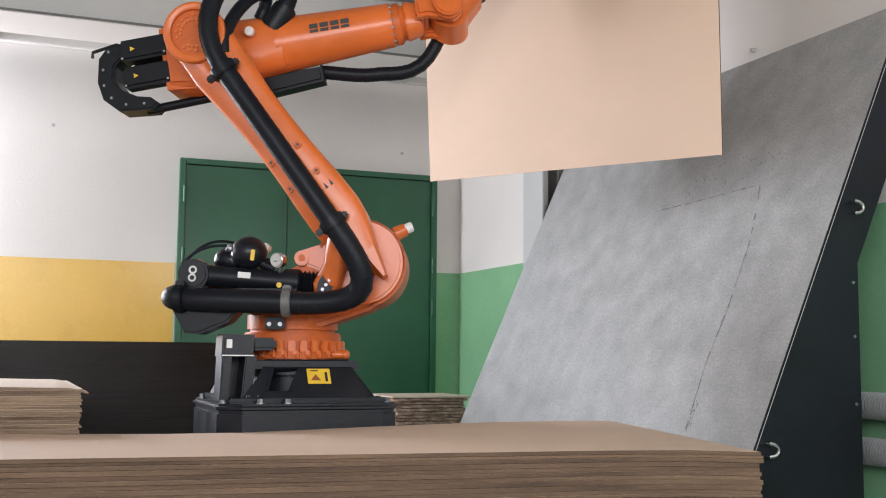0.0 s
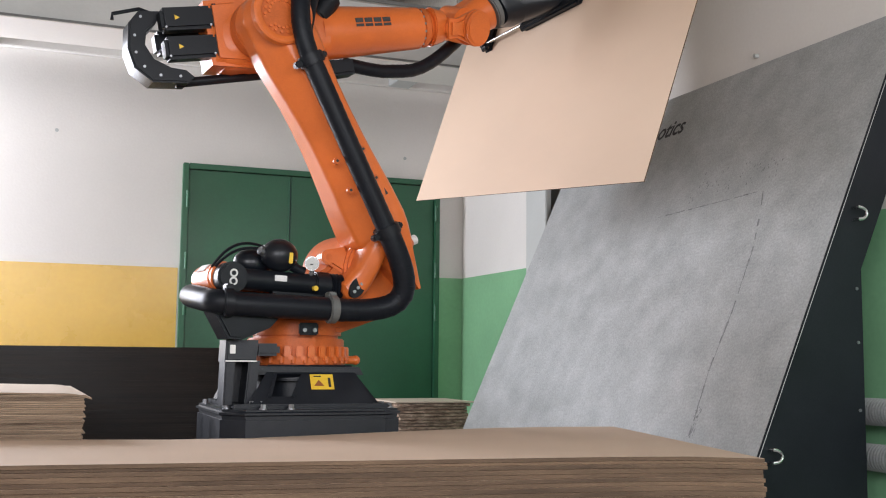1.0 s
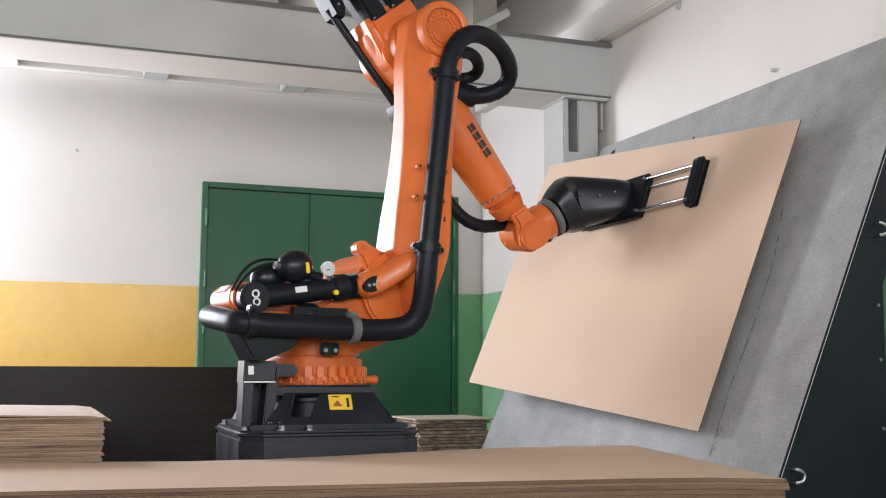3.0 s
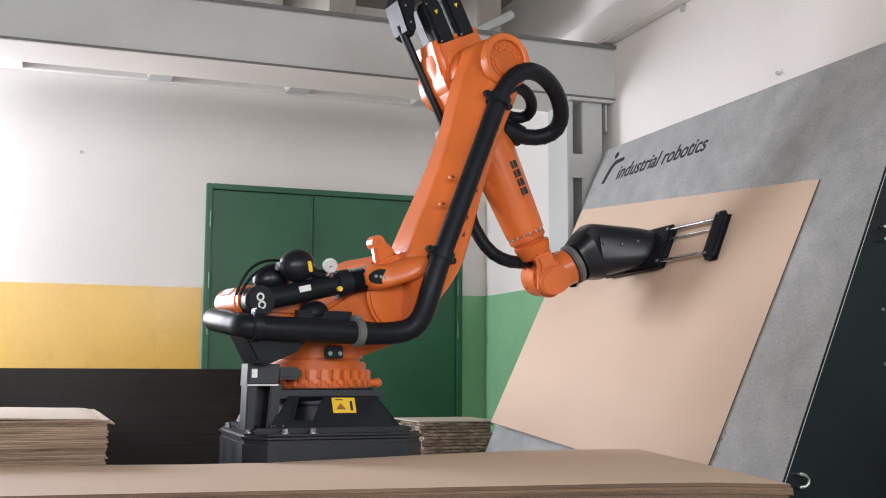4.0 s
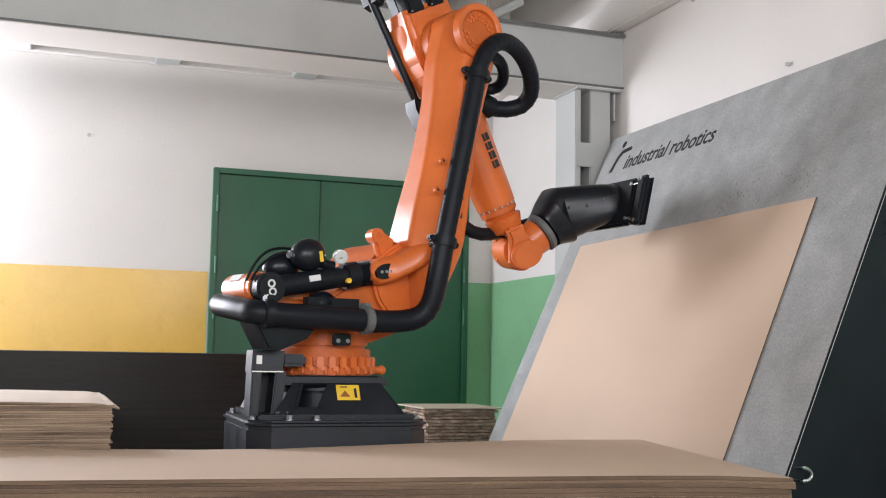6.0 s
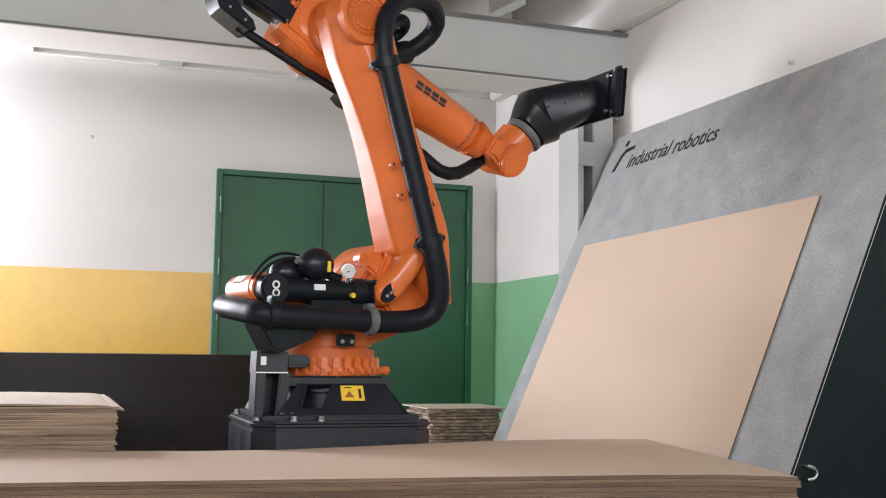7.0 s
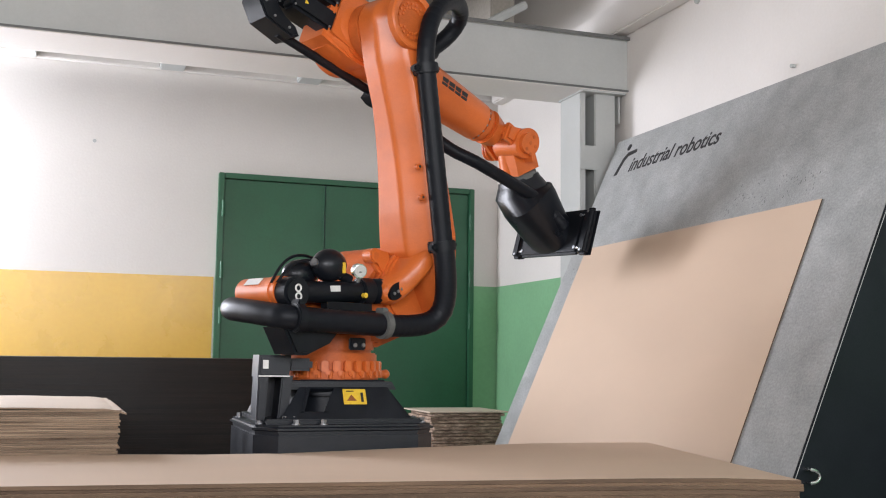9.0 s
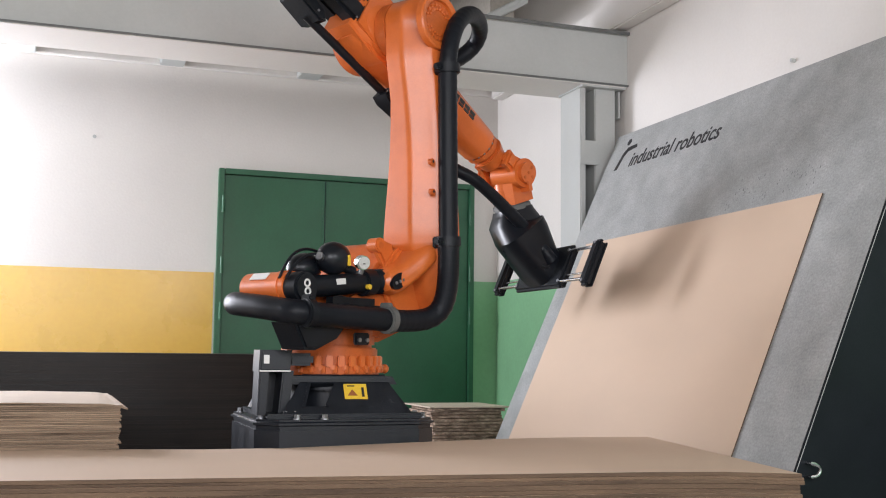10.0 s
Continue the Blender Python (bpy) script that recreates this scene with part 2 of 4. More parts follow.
def wall_with_windows(name, along, fixed, lo, hi, openings, z0, z1, label):
    bm = B()
    edges = [lo] + [v for o in openings for v in o] + [hi]
    def put(a, b, za, zb):
        if along == "x":
            box(bm, (a + b) / 2, fixed, (za + zb) / 2, b - a, 0.2, zb - za)
        else:
            box(bm, fixed, (a + b) / 2, (za + zb) / 2, 0.2, b - a, zb - za)
    for k in range(0, len(edges), 2):
        put(edges[k], edges[k + 1], 0, ZC)
    for a, b in openings:
        put(a, b, 0, z0)
        put(a, b, z1, ZC)
    return structure(name, bm, WHITE_WALL, label)


# unseen west wall; its opening is added to let the fill lamp in
wall_with_windows("wall_west", "y", XW_ - 0.1, YS, YN, [(4.1, 6.0)], 1.2, 3.1, "white painted wall with a tall opening added for fill light")
wall_with_windows("wall_south", "x", YS - 0.1, XW_ - 0.2, XE + 0.2, [(-3.3, 0.2), (1.0, 3.0)], 1.3, 3.3, "white painted wall with wide window openings")

# painted dado: a thin skin of gloss paint on the plaster
for a, b, top in ((XW_, WX0, ZD), (WX0, WX1, WZ0), (WX1, DX0 - 0.012, ZD)):
    structure("dado_yellow", box(B(), (a + b) / 2, YN - 0.002, top / 2, b - a, 0.004, top), YELLOW_WALL, "glossy yellow painted dado")
structure("dado_green_north", box(B(), (DX1 + 0.012 + XE) / 2 - 0.002, YN - 0.002, ZD / 2, XE - DX1 - 0.016, 0.004, ZD), GREEN_WALL, "light green gloss painted dado")
structure("dado_green_east", box(B(), XE - 0.002, (YN - 0.004 + YS) / 2, ZD / 2, 0.004, YN - 0.004 - YS, ZD), GREEN_WALL, "light green gloss painted dado")

# ledge and rib ends along the top of the north wall
structure("wall_ledge", box(B(), -0.2, YN - 0.03, 3.12, 6.8, 0.06, 0.26, 0.006), WHITE_WALL, "white plastered ledge under the ceiling")
bm = B()
for k in range(-4, 4):
    box(bm, 0.60 + k * 1.0, 5.52, 3.42, 0.17, 1.50, 0.64, 0.01)
structure("ceiling_ribs", bm, CONCRETE, "concrete ceiling ribs ending at the wall")
bm = B()
for k in range(-4, 4):
    box(bm, 0.62 + k * 1.0, YN - 0.20, 3.03, 0.17, 0.28, 0.10, 0.006)
structure("corbels", bm, GREY_STEEL, "small grey concrete corbels")
structure("cornice_east", box(B(), XE - 0.05, 1.1, 3.05, 0.10, 10.2, 0.20, 0.01), WHITE_WALL, "white cornice beam along the wall")

# double door
door = empty("door_1", pose((DX0 + DX1) / 2, YN, 0))
tagged(door, "closed dark green steel double door", "door", "", "structure")
hw = (DX1 - DX0) / 2
bm = B()
for sx in (-1, 1):
    box(bm, sx * (hw - 0.02), 0.0, DZ / 2, 0.04, 0.10, DZ, 0.004)
box(bm, 0, 0.0, DZ - 0.02, 2 * hw - 0.084, 0.10, 0.04, 0.004)
part("door_frame", bm, DOOR_GREEN, door)
split = -hw + 0.80
for a, b in ((-hw + 0.044, split - 0.003), (split + 0.003, hw - 0.044)):
    leaf = part("door_leaf", box(B(), (a + b) / 2, 0.005, (DZ - 0.05) / 2 + 0.01, b - a, 0.05, DZ - 0.06, 0.005), DOOR_GREEN, door)
    if a < -hw + 0.1:
        part("astragal", box(B(), b - 0.01, -0.026, (DZ - 0.05) / 2 + 0.01, 0.012, 0.008, DZ - 0.08, 0.002), DOOR_GREEN, leaf)
for sx in (-1, 1):
    for z in (0.4, 1.22, 1.55, 2.0):
        bm = rod(B(), (sx * (hw - 0.035), -0.056, z - 0.06), (sx * (hw - 0.035), -0.056, z + 0.06), 0.012, seg=12)
        part("hinge", bm, DOOR_GREEN, door)

# steel beam and column
bm = B()
box(bm, -0.2, 4.200, 2.755, 6.8, 0.012, 0.316)
box(bm, -0.2, 4.385, 2.597, 6.8, 0.40, 0.014)
box(bm, -0.2, 4.385, 2.921, 6.8, 0.44, 0.016)
box(bm, -0.2, 4.570, 2.755, 6.8, 0.012, 0.316)
beam = structure("steel_beam", bm, GREY_STEEL, "grey painted steel box beam under the ceiling")
# thin plate added in wall white: bounced light put into the underside's colour
part("soffit", box(B(), -0.2, 4.390, 2.5875, 6.8, 0.395, 0.004), WHITE_WALL, beam, "thin underside plate, coloured white to look lit from below")
part("lower_lip", box(B(), -0.2, 4.183, 2.596, 6.8, 0.016, 0.010, 0.002), DARK_STEEL, beam)
part("upper_lip", box(B(), -0.2, 4.160, 2.921, 6.8, 0.010, 0.022, 0.002), DARK_STEEL, beam)
column = empty("steel_column", pose(3.0, 4.385, 0))
tagged(column, "grey battened steel column with batten plates", "column", "", "structure")
for x0, x1 in ((-0.10, -0.062), (0.0, 0.142)):
    part("column_channel", box(B(), (x0 + x1) / 2, 0, 1.29, x1 - x0, 0.28, 2.58, 0.006), GREY_STEEL, column)
part("web", box(B(), -0.031, 0.06, 1.29, 0.062, 0.10, 2.58), DARK_STEEL, column)
for z in (0.515, 1.337, 2.17):
    part("batten_plate", box(B(), -0.042, -0.146, z, 0.122, 0.010, 0.15, 0.003), GREY_STEEL, column)
part("cap_plate", box(B(), 0.04, -0.02, 2.580, 0.30, 0.34, 0.012, 0.002), GREY_STEEL, column)
part("gusset", box(B(), 0.165, -0.10, 2.485, 0.012, 0.10, 0.17, 0.002), GREY_STEEL, column)
bm = B()
tube(bm, [Vector((2.25, 4.75, 2.97)), Vector((2.75, 4.75, 3.27))], 0.03, 8)
structure("roof_brace", bm, GREY_STEEL, "thin grey diagonal steel brace")

# finned heating pipes on the east wall
for zc in (0.68, 0.50):
    rad = empty("finned_heating_pipe", pose(XE - 0.085, 0.9, zc))
    tagged(rad, "grey finned heating pipe fixed along the green wall", "radiator", "finned heating pipes")
    part("pipe", rod(B(), (0, -2.4, 0), (0, 1.4, 0), 0.028, seg=14), RADIATOR, rad)
    part("bracket", box(B(), 0.05, 1.2, 0, 0.07, 0.03, 0.05, 0.003), RADIATOR, rad)
    bm = B()
    for k in range(110):
        rod(bm, (0, -0.3 + k * 0.0158, 0), (0, -0.3 + k * 0.0158 + 0.004, 0), 0.055, seg=16)
    tagged(part("heating_fin", bm, RADIATOR, rad), kind="stuff")
for x, z in ((0.112, 2.435), (2.70, 2.433)):
    structure("wall_anchor", rod(B(), (x, YN - 0.008, z), (x, YN, z), 0.013, seg=10), GREY_STEEL, "small grey anchor in the wall")
structure("wall_anchor", rod(B(), (XE - 0.012, 3.40, 2.93), (XE, 3.40, 2.93), 0.022, seg=12), GREY_STEEL, "small grey anchor in the wall")
structure("wall_stud", rod(B(), (XE - 0.022, 2.585, 2.345), (XE, 2.585, 2.345), 0.010, seg=10), GREY_STEEL, "small grey metal stud on the wall")

# ---------------------------------------------------------------- leaning cement-look board
KS = 0.4426
PX, PZ, PY0, PY1 = 3.131, 2.270, 1.573, 4.185
SL = math.atan(KS)
UP = Vector((KS, 0, 1)).normalized()
NB = Vector((-1, 0, KS)).normalized()       # out of the board, towards the room
board_pose = Matrix.Translation((PX, (PY0 + PY1) / 2, PZ)) @ Matrix(((0, UP.x, NB.x), (-1, 0, 0), (0, UP.z, NB.z))).to_4x4()
# board space: x along the board towards the camera, y up the slope, z out of the board
board = empty("sloped_display_board", board_pose)
tagged(board, "large sloped grey cement-look board on a black steel side frame", "display board")
hb = (PY1 - PY0) / 2
part("face_panel", box(B(), 0, -1.16, -0.011, 2 * hb, 2.32, 0.022, 0.002), PANEL, board, "grey cement-look laminate panel")
part("edge_strip", box(B(), hb + 0.003, -1.16, -0.016, 0.006, 2.32, 0.032, 0.001), SIDE_BLACK, board)
part("edge_bead", rod(B(), (hb + 0.0065, 0, -0.007), (hb + 0.0065, -2.3, -0.007), 0.0012, seg=8), GREY_STEEL, board, "thin bright metal bead")
part("bottom_ledge", box(B(), 0, -2.12, 0.03, 2 * hb, 0.03, 0.06, 0.003), SIDE_BLACK, board)


def px_(z):
    return PX - (PZ - z) * KS


def world_part(name, bm, material, parent, label="", smooth=True):
    """A part whose mesh is written in world space."""
    bm.transform(parent.matrix_basis.inverted())
    return part(name, bm, material, parent, label, None, smooth)


outline = [(px_(0.0) + 0.025, 0.0), (px_(2.24) + 0.025, 2.24), (3.185, 2.24), (3.185, 1.94), (2.862, 1.225), (2.862, 0.0)]
world_part("side_plate", prism(B(), outline, PY0 + 0.002, PY0 + 0.022, "y", 0.002), SIDE_BLACK, board, "black coated steel side plate")
world_part("side_plate", prism(B(), outline, PY1 - 0.022, PY1 - 0.004, "y", 0.002), SIDE_BLACK, board)
for hx, hz in ((2.855, 1.430), (2.445, 0.545)):
    pts = [Vector((hx - 0.03, PY0, hz + 0.023))] + [Vector((hx - 0.03 + 0.034 * math.sin(a), PY0 - 0.036, hz + 0.023 * math.cos(a))) for a in [math.pi * k / 8 for k in range(9)]] + [Vector((hx - 0.03, PY0, hz - 0.023))]
    world_part("hook", tube(B(), pts, 0.0062, 10), STEEL, board, "bright bent steel hook")
for z in (0.35, 0.7, 0.95, 1.15):
    world_part("screw", rod(B(), (2.835, PY0 - 0.003, z), (2.835, PY0 + 0.004, z), 0.006, seg=8), BOLT, board)
for y in (PY0 + 0.5, (PY0 + PY1) / 2, PY1 - 0.5):
    world_part("rear_brace", box(B(), 2.83, y, 0.62, 0.05, 0.05, 1.24, 0.004), SIDE_BLACK, board)


def lettering(body, size, m, parent, material, label, shear=0.0, width=None):
    cu = bpy.data.curves.new("lettering", "FONT")
    cu.body, cu.size, cu.extrude, cu.shear = body, size, 0.0006, shear
    cu.offset = 0.0018 * size / 0.15
    tmp = new("lettering", cu)
    bpy.context.view_layer.update()
    me = bpy.data.meshes.new_from_object(tmp.evaluated_get(bpy.context.evaluated_depsgraph_get()))
    bpy.data.objects.remove(tmp)
    ob = new("lettering", me)
    if width:
        xs = [v.co.x for v in me.vertices]
        k = width / (max(xs) - min(xs))
        for v in me.vertices:
            v.co.x = (v.co.x - min(xs)) * k
    me.materials.clear()
    me.materials.append(material)
    ob.parent = parent
    ob.matrix_basis = m
    return tagged(ob, label)


# x of a place y on the board, and distance down the slope of a height z
def bx(y):
    return (PY0 + PY1) / 2 - y


def bs(z):
    return (z - PZ) * math.sqrt(1 + KS * KS)


SCUFF = mat("grey_scuff", (0.235, 0.24, 0.24), 0.6, vary=0.45, scale=30)
rs_ = random.Random(4)


def scuff(pts, w0, name="scuff"):
    """A thin worn line with uneven width, with gaps, lying on the board."""
    bm = B()
    pts = [(x + 0.024, y + 0.039) for x, y in pts]
    dense = []
    for a, b in zip(pts, pts[1:]):
        k = max(2, int((Vector(b) - Vector(a)).length / 0.03))
        dense += [Vector(a).lerp(Vector(b), j / k) for j in range(k)]
    for a, b in zip(dense, dense[1:]):
        if rs_.random() < 0.10:
            continue
        d = (b - a).normalized()
        n = Vector((-d.y, d.x)) * w0 * rs_.uniform(0.25, 1.5)
        o = Vector((rs_.uniform(-1, 1), rs_.uniform(-1, 1))) * 0.0012
        v = [bm.verts.new((q.x + o.x, q.y + o.y, z)) for q in (a - n, b - n, b + n, a + n) for z in (0.0003, 0.0008)]
        for f in ((1, 3, 5, 7), (0, 2, 3, 1), (2, 4, 5, 3), (4, 6, 7, 5), (6, 0, 1, 7)):
            bm.faces.new([v[j] for j in f])
    return tagged(part(name, bm, SCUFF, board, "worn dark line on the board", None, False), kind="stuff")


scuff([(-0.03, -0.804), (0.378, -0.791), (0.752, -0.778)], 0.0022)
scuff([(0.76, -0.78), (0.80, -0.92), (0.83, -1.05), (0.84, -1.36), (0.825, -1.61), (0.85, -1.91)], 0.0042)
for cx_, cy_, w_, h_, n_ in ((0.36, -0.71, 0.16, 0.05, 26), (0.70, -0.68, 0.12, 0.05, 20), (0.85, -1.83, 0.020, 0.07, 30), (-1.2, -0.95, 0.03, 0.04, 6), (0.5, -0.64, 0.25, 0.04, 16)):
    bm = B()
    for _ in range(n_):
        x_, y_, l_ = cx_ + 0.024 + rs_.uniform(-w_, w_), cy_ + 0.039 + rs_.uniform(-h_, h_), rs_.uniform(0.004, 0.014)
        box(bm, x_, y_, 0.0005, 0.0035, l_, 0.0006, m=None)
    tagged(part("scuff_marks", bm, SCUFF, board, "small dark scuff marks", None, False), kind="stuff")

lettering("industrial robotics", 0.135, pose(bx(3.882), bs(2.030), 0.0009), board, INK, "dark lettering on the board", 0.18, 0.915)
bm = B()
prism(bm, [(0, 0), (0.045, 0), (0.075, 0.10), (0.11, 0.135), (0.22, 0.150), (0.205, 0.178), (0.09, 0.172), (0.045, 0.13)], 0.0, 0.0012, "z")
rod(bm, (0.075, 0.215, 0), (0.075, 0.215, 0.0012), 0.026, seg=18)
part("emblem", bm, INK, board, "dark plain emblem", pose(bx(4.055), bs(2.030), 0.0003) @ Matrix.Diagonal((0.86, 0.86, 1, 1)))

# ---------------------------------------------------------------- robot
BASE = Vector((1.035, 2.928, 0.578))
A1X, D1, L2, L4 = 0.303, 0.664, 1.131, 1.040
SKEW = 0.063                                     # sideways set of the wrist from the arm's plane
AO = Vector((-0.041, -0.345, 0.438))             # wrist centre in gripper space
TG = Vector((0.143, 0.778, -0.612)).normalized()  # flange axis in gripper space

pedestal = empty("robot_pedestal", pose(BASE.x + 0.004, BASE.y, 0))
tagged(pedestal, "black steel pedestal that carries the robot", "pedestal")
c, PW, PD = 0.085, 0.372, 0.375
oct_ = [(-PW + c, -PD), (PW - c, -PD), (PW, -PD + c), (PW, PD - c), (PW - c, PD), (-PW + c, PD), (-PW, PD - c), (-PW, -PD + c)]
part("pedestal_body", prism(B(), [(x * 0.985, y * 0.985) for x, y in oct_], 0.0, 0.638, "z", 0.008), BLACK_CAST, pedestal)
part("top_plate", prism(B(), oct_, 0.638, 0.670, "z", 0.012, 3), BLACK_CAST, pedestal)
bolt0 = None
for sx, sy in ((-0.335, -0.25), (-0.30, -0.29), (-0.21, -0.345), (-0.10, -0.345), (0.30, -0.29), (0.335, -0.25), (0.345, -0.12), (-0.345, 0.2), (0.345, 0.2), (-0.25, 0.33), (0.25, 0.33)):
    if bolt0 is None:
        bm = rod(B(), (0, 0, 0), (0, 0, 0.005), 0.017, seg=16)
        rod(bm, (0, 0, 0.005), (0, 0, 0.020), 0.012, seg=6)
        bolt0 = part("bolt", bm, BOLT, pedestal, "bright hexagon bolt", pose(sx, sy, 0.670))
    else:
        share("bolt", bolt0, pedestal, pose(sx, sy, 0.670, 0, 0, 17 * sx * 40), "bright hexagon bolt")

robot = empty("industrial_robot", Matrix.Translation(BASE))
tagged(robot, "orange six-axis industrial robot with black hoses and a vacuum gripper", "robot")

# base frame: a cast cone on four legs with open pockets between them
BO = 0.0
bm = B()
prism(bm, [(BO - 0.32, -0.315), (BO + 0.32, -0.315), (BO + 0.32, 0.315), (BO - 0.32, 0.315)], 0.092, 0.112, "z", 0.006)
rod(bm, (BO, 0, 0.20), (BO, 0, 0.262), 0.215, seg=48, bevel=0.006)
rod(bm, (BO, 0, 0.10), (BO, 0, 0.22), 0.17, seg=40)
prism(bm, [(BO - 0.235, 0.225), (BO + 0.235, 0.225), (BO + 0.215, 0.258), (BO - 0.215, 0.258)], -0.235, 0.2, "y", 0.010)
base = part("base_frame", bm, BLACK_CAST, robot, "black cast base frame")


def leg(x0, x1, top0, top1, y0, y1, name="base_leg"):
    """A cast leg: wide below, narrow above, leaning back."""
    bm = B()
    v = [bm.verts.new(q) for q in ((BO + x0, y0, 0.10), (BO + x1, y0, 0.10), (BO + top1, y0 + 0.10, 0.245), (BO + top0, y0 + 0.10, 0.245),
                                   (BO + x0, y1, 0.10), (BO + x1, y1, 0.10), (BO + top1, y1, 0.245), (BO + top0, y1, 0.245))]
    for q in ((0, 1, 2, 3), (5, 4, 7, 6), (4, 0, 3, 7), (1, 5, 6, 2), (3, 2, 6, 7), (4, 5, 1, 0)):
        bm.faces.new([v[k] for k in q])
    bmesh.ops.bevel(bm, geom=bm.edges[:], offset=0.008, segments=2, affect="EDGES", clamp_overlap=True)
    return part(name, bm, BLACK_CAST, base)


leg(0.10, 0.30, 0.06, 0.205, -0.27, 0.28, "base_skirt")
leg(-0.30, -0.18, -0.21, -0.1, 0.30, 0.10)
# leaning front plate with an open pocket
bm = B()
for pts in ([(-0.30, 0), (0.30, 0), (0.281, 0.045), (-0.278, 0.045)], [(-0.205, 0.15), (0.232, 0.15), (0.215, 0.192), (-0.19, 0.192)],
            [(-0.278, 0.045), (-0.195, 0.045), (-0.152, 0.15), (-0.205, 0.15)], [(-0.078, 0.045), (0.281, 0.045), (0.232, 0.15), (-0.017, 0.15)]):
    prism(bm, [(BO + x * 0.86, z) for x, z in pts], 0.0, 0.03, "y")
bmesh.ops.remove_doubles(bm, verts=bm.verts[:], dist=0.0005)
part("front_plate", bm, BLACK_CAST, base, "", pose(0, -0.312, 0.102, -31.7, 0, 0), False)
bm = prism(B(), [(-0.100, 0.040), (-0.078, 0.040), (-0.013, 0.155), (-0.035, 0.155)], -0.006, 0.05, "y", 0.003)
prism(bm, [(-0.208, 0.040), (-0.190, 0.040), (-0.148, 0.155), (-0.166, 0.155)], -0.006, 0.05, "y", 0.003)
bm.transform(Matrix.Diagonal((0.86, 1, 1, 1)))
part("pocket_rim", bm, BLACK_CAST, base, "", pose(0, -0.312, 0.102, -31.7, 0, 0))
bm = prism(B(), [(BO - 0.350, 0.106), (BO - 0.315, 0.106), (BO - 0.305, 0.275), (BO - 0.345, 0.275)], -0.27, -0.13, "y", 0.006)
prism(bm, [(BO - 0.347, 0.275), (BO - 0.222, 0.275), (BO - 0.215, 0.362), (BO - 0.343, 0.362)], -0.272, -0.11, "y", 0.010)
prism(bm, [(BO - 0.265, 0.106), (BO - 0.225, 0.106), (BO - 0.205, 0.28), (BO - 0.250, 0.28)], -0.262, -0.11, "y", 0.006)
box(bm, BO - 0.285, -0.12, 0.20, 0.10, 0.02, 0.18, 0.003)
part("rear_box", bm, BLACK_CAST, base, "black connector box")
part("box_strip", box(B(), BO - 0.283, -0.274, 0.279, 0.125, 0.006, 0.005, 0.001), WHITE_LABEL, base)
part("box_label", box(B(), BO - 0.318, -0.2735, 0.325, 0.022, 0.004, 0.034, 0.001), WHITE_LABEL, base)
part("box_arm", box(B(), BO - 0.175, -0.215, 0.325, 0.10, 0.09, 0.05, 0.012), BLACK_CAST, base)
for x, z in ((-0.24, 0.123), (-0.205, 0.123)):
    part("bolt", rod(B(), (BO + x, -0.29, 0.112), (BO + x, -0.29, z), 0.012, seg=6), BOLT, base)
lab = part("warning_label", box(B(), 0, 0, 0, 0.096, 0.003, 0.070, 0.001), YELLOW_LABEL, base, "yellow warning label", pose(BO + 0.050, -0.2565, 0.1975, -31.7, 0, 0))
part("label_mark", box(B(), 0.030, -0.003, -0.004, 0.010, 0.002, 0.042), INK, lab)
part("label_mark", prism(B(), [(-0.035, -0.02), (0.006, -0.02), (-0.014, 0.008)], -0.0035, -0.002, "y"), mat("brown_ink", (0.30, 0.10, 0.03), 0.5), lab)
part("label_mark", box(B(), -0.018, -0.003, 0.024, 0.03, 0.002, 0.004), INK, lab)

# rotating column
bm = B()
rod(bm, (BO, 0, 0.262), (BO, 0, 0.30), 0.218, seg=48, bevel=0.006)
rod(bm, (BO, 0, 0.30), (BO, 0, 0.375), 0.205, seg=48, bevel=0.006)
rod(bm, (BO, 0, 0.375), (BO, 0, 0.46), 0.192, seg=48, bevel=0.012)
prism(bm, [(-0.085, 0.42), (0.14, 0.40), (0.34, 0.47), (0.44, 0.56), (0.48, 0.66)] + arc(A1X, D1, 0.185, 20, 130, 10) + [(0.065, 0.67), (-0.055, 0.60), (-0.145, 0.60), (-0.125, 0.50)], -0.17, 0.15, "y", 0.02)
col = part("rotating_column", bm, ORANGE_CAST, robot, "orange cast rotating column")
part("shoulder_disc", rod(B(), (A1X, -0.205, D1), (A1X, -0.165, D1), 0.172, seg=56, bevel=0.012), ORANGE, col)
part("shoulder_drum", rod(B(), (A1X, -0.165, D1), (A1X, 0.26, D1), 0.185, seg=56, bevel=0.015), ORANGE_CAST, col)
part("stop_buffer", rod(B(), (0.477, -0.12, 0.809), (0.512, -0.12, 0.824), 0.022, seg=16, bevel=0.004), WHITE_LABEL, col, "white stop buffer")
part("stop_nose", rod(B(), (0.437, -0.12, 0.789), (0.487, -0.12, 0.812), 0.032, 0.026, seg=16, bevel=0.004), ORANGE, col)
lug0 = None
for k in range(14):
    a = radians(190 + k * 12.5)
    mm = pose(BO + 0.214 * math.cos(a), 0.214 * math.sin(a), 0.31, 0, 0, math.degrees(a))
    if lug0 is None:
        bm = box(B(), 0, 0, 0.008, 0.024, 0.030, 0.046, 0.004)
        box(bm, 0.002, 0.014, -0.018, 0.026, 0.022, 0.022, 0.004)
        lug0 = part("ring_lug", bm, ORANGE, col, "", mm)
    else:
        share("ring_lug", lug0, col, mm)
screw0 = None
for k in range(14):
    a = radians(196 + k * 12.5)
    mm = pose(BO + 0.221 * math.cos(a), 0.221 * math.sin(a), 0.284)
    if screw0 is None:
        screw0 = part("ring_screw", rod(B(), (0, 0, -0.012), (0, 0, 0.014), 0.010, seg=8), ORANGE_CAST, col, "", mm)
    else:
        share("ring_screw", screw0, col, mm)
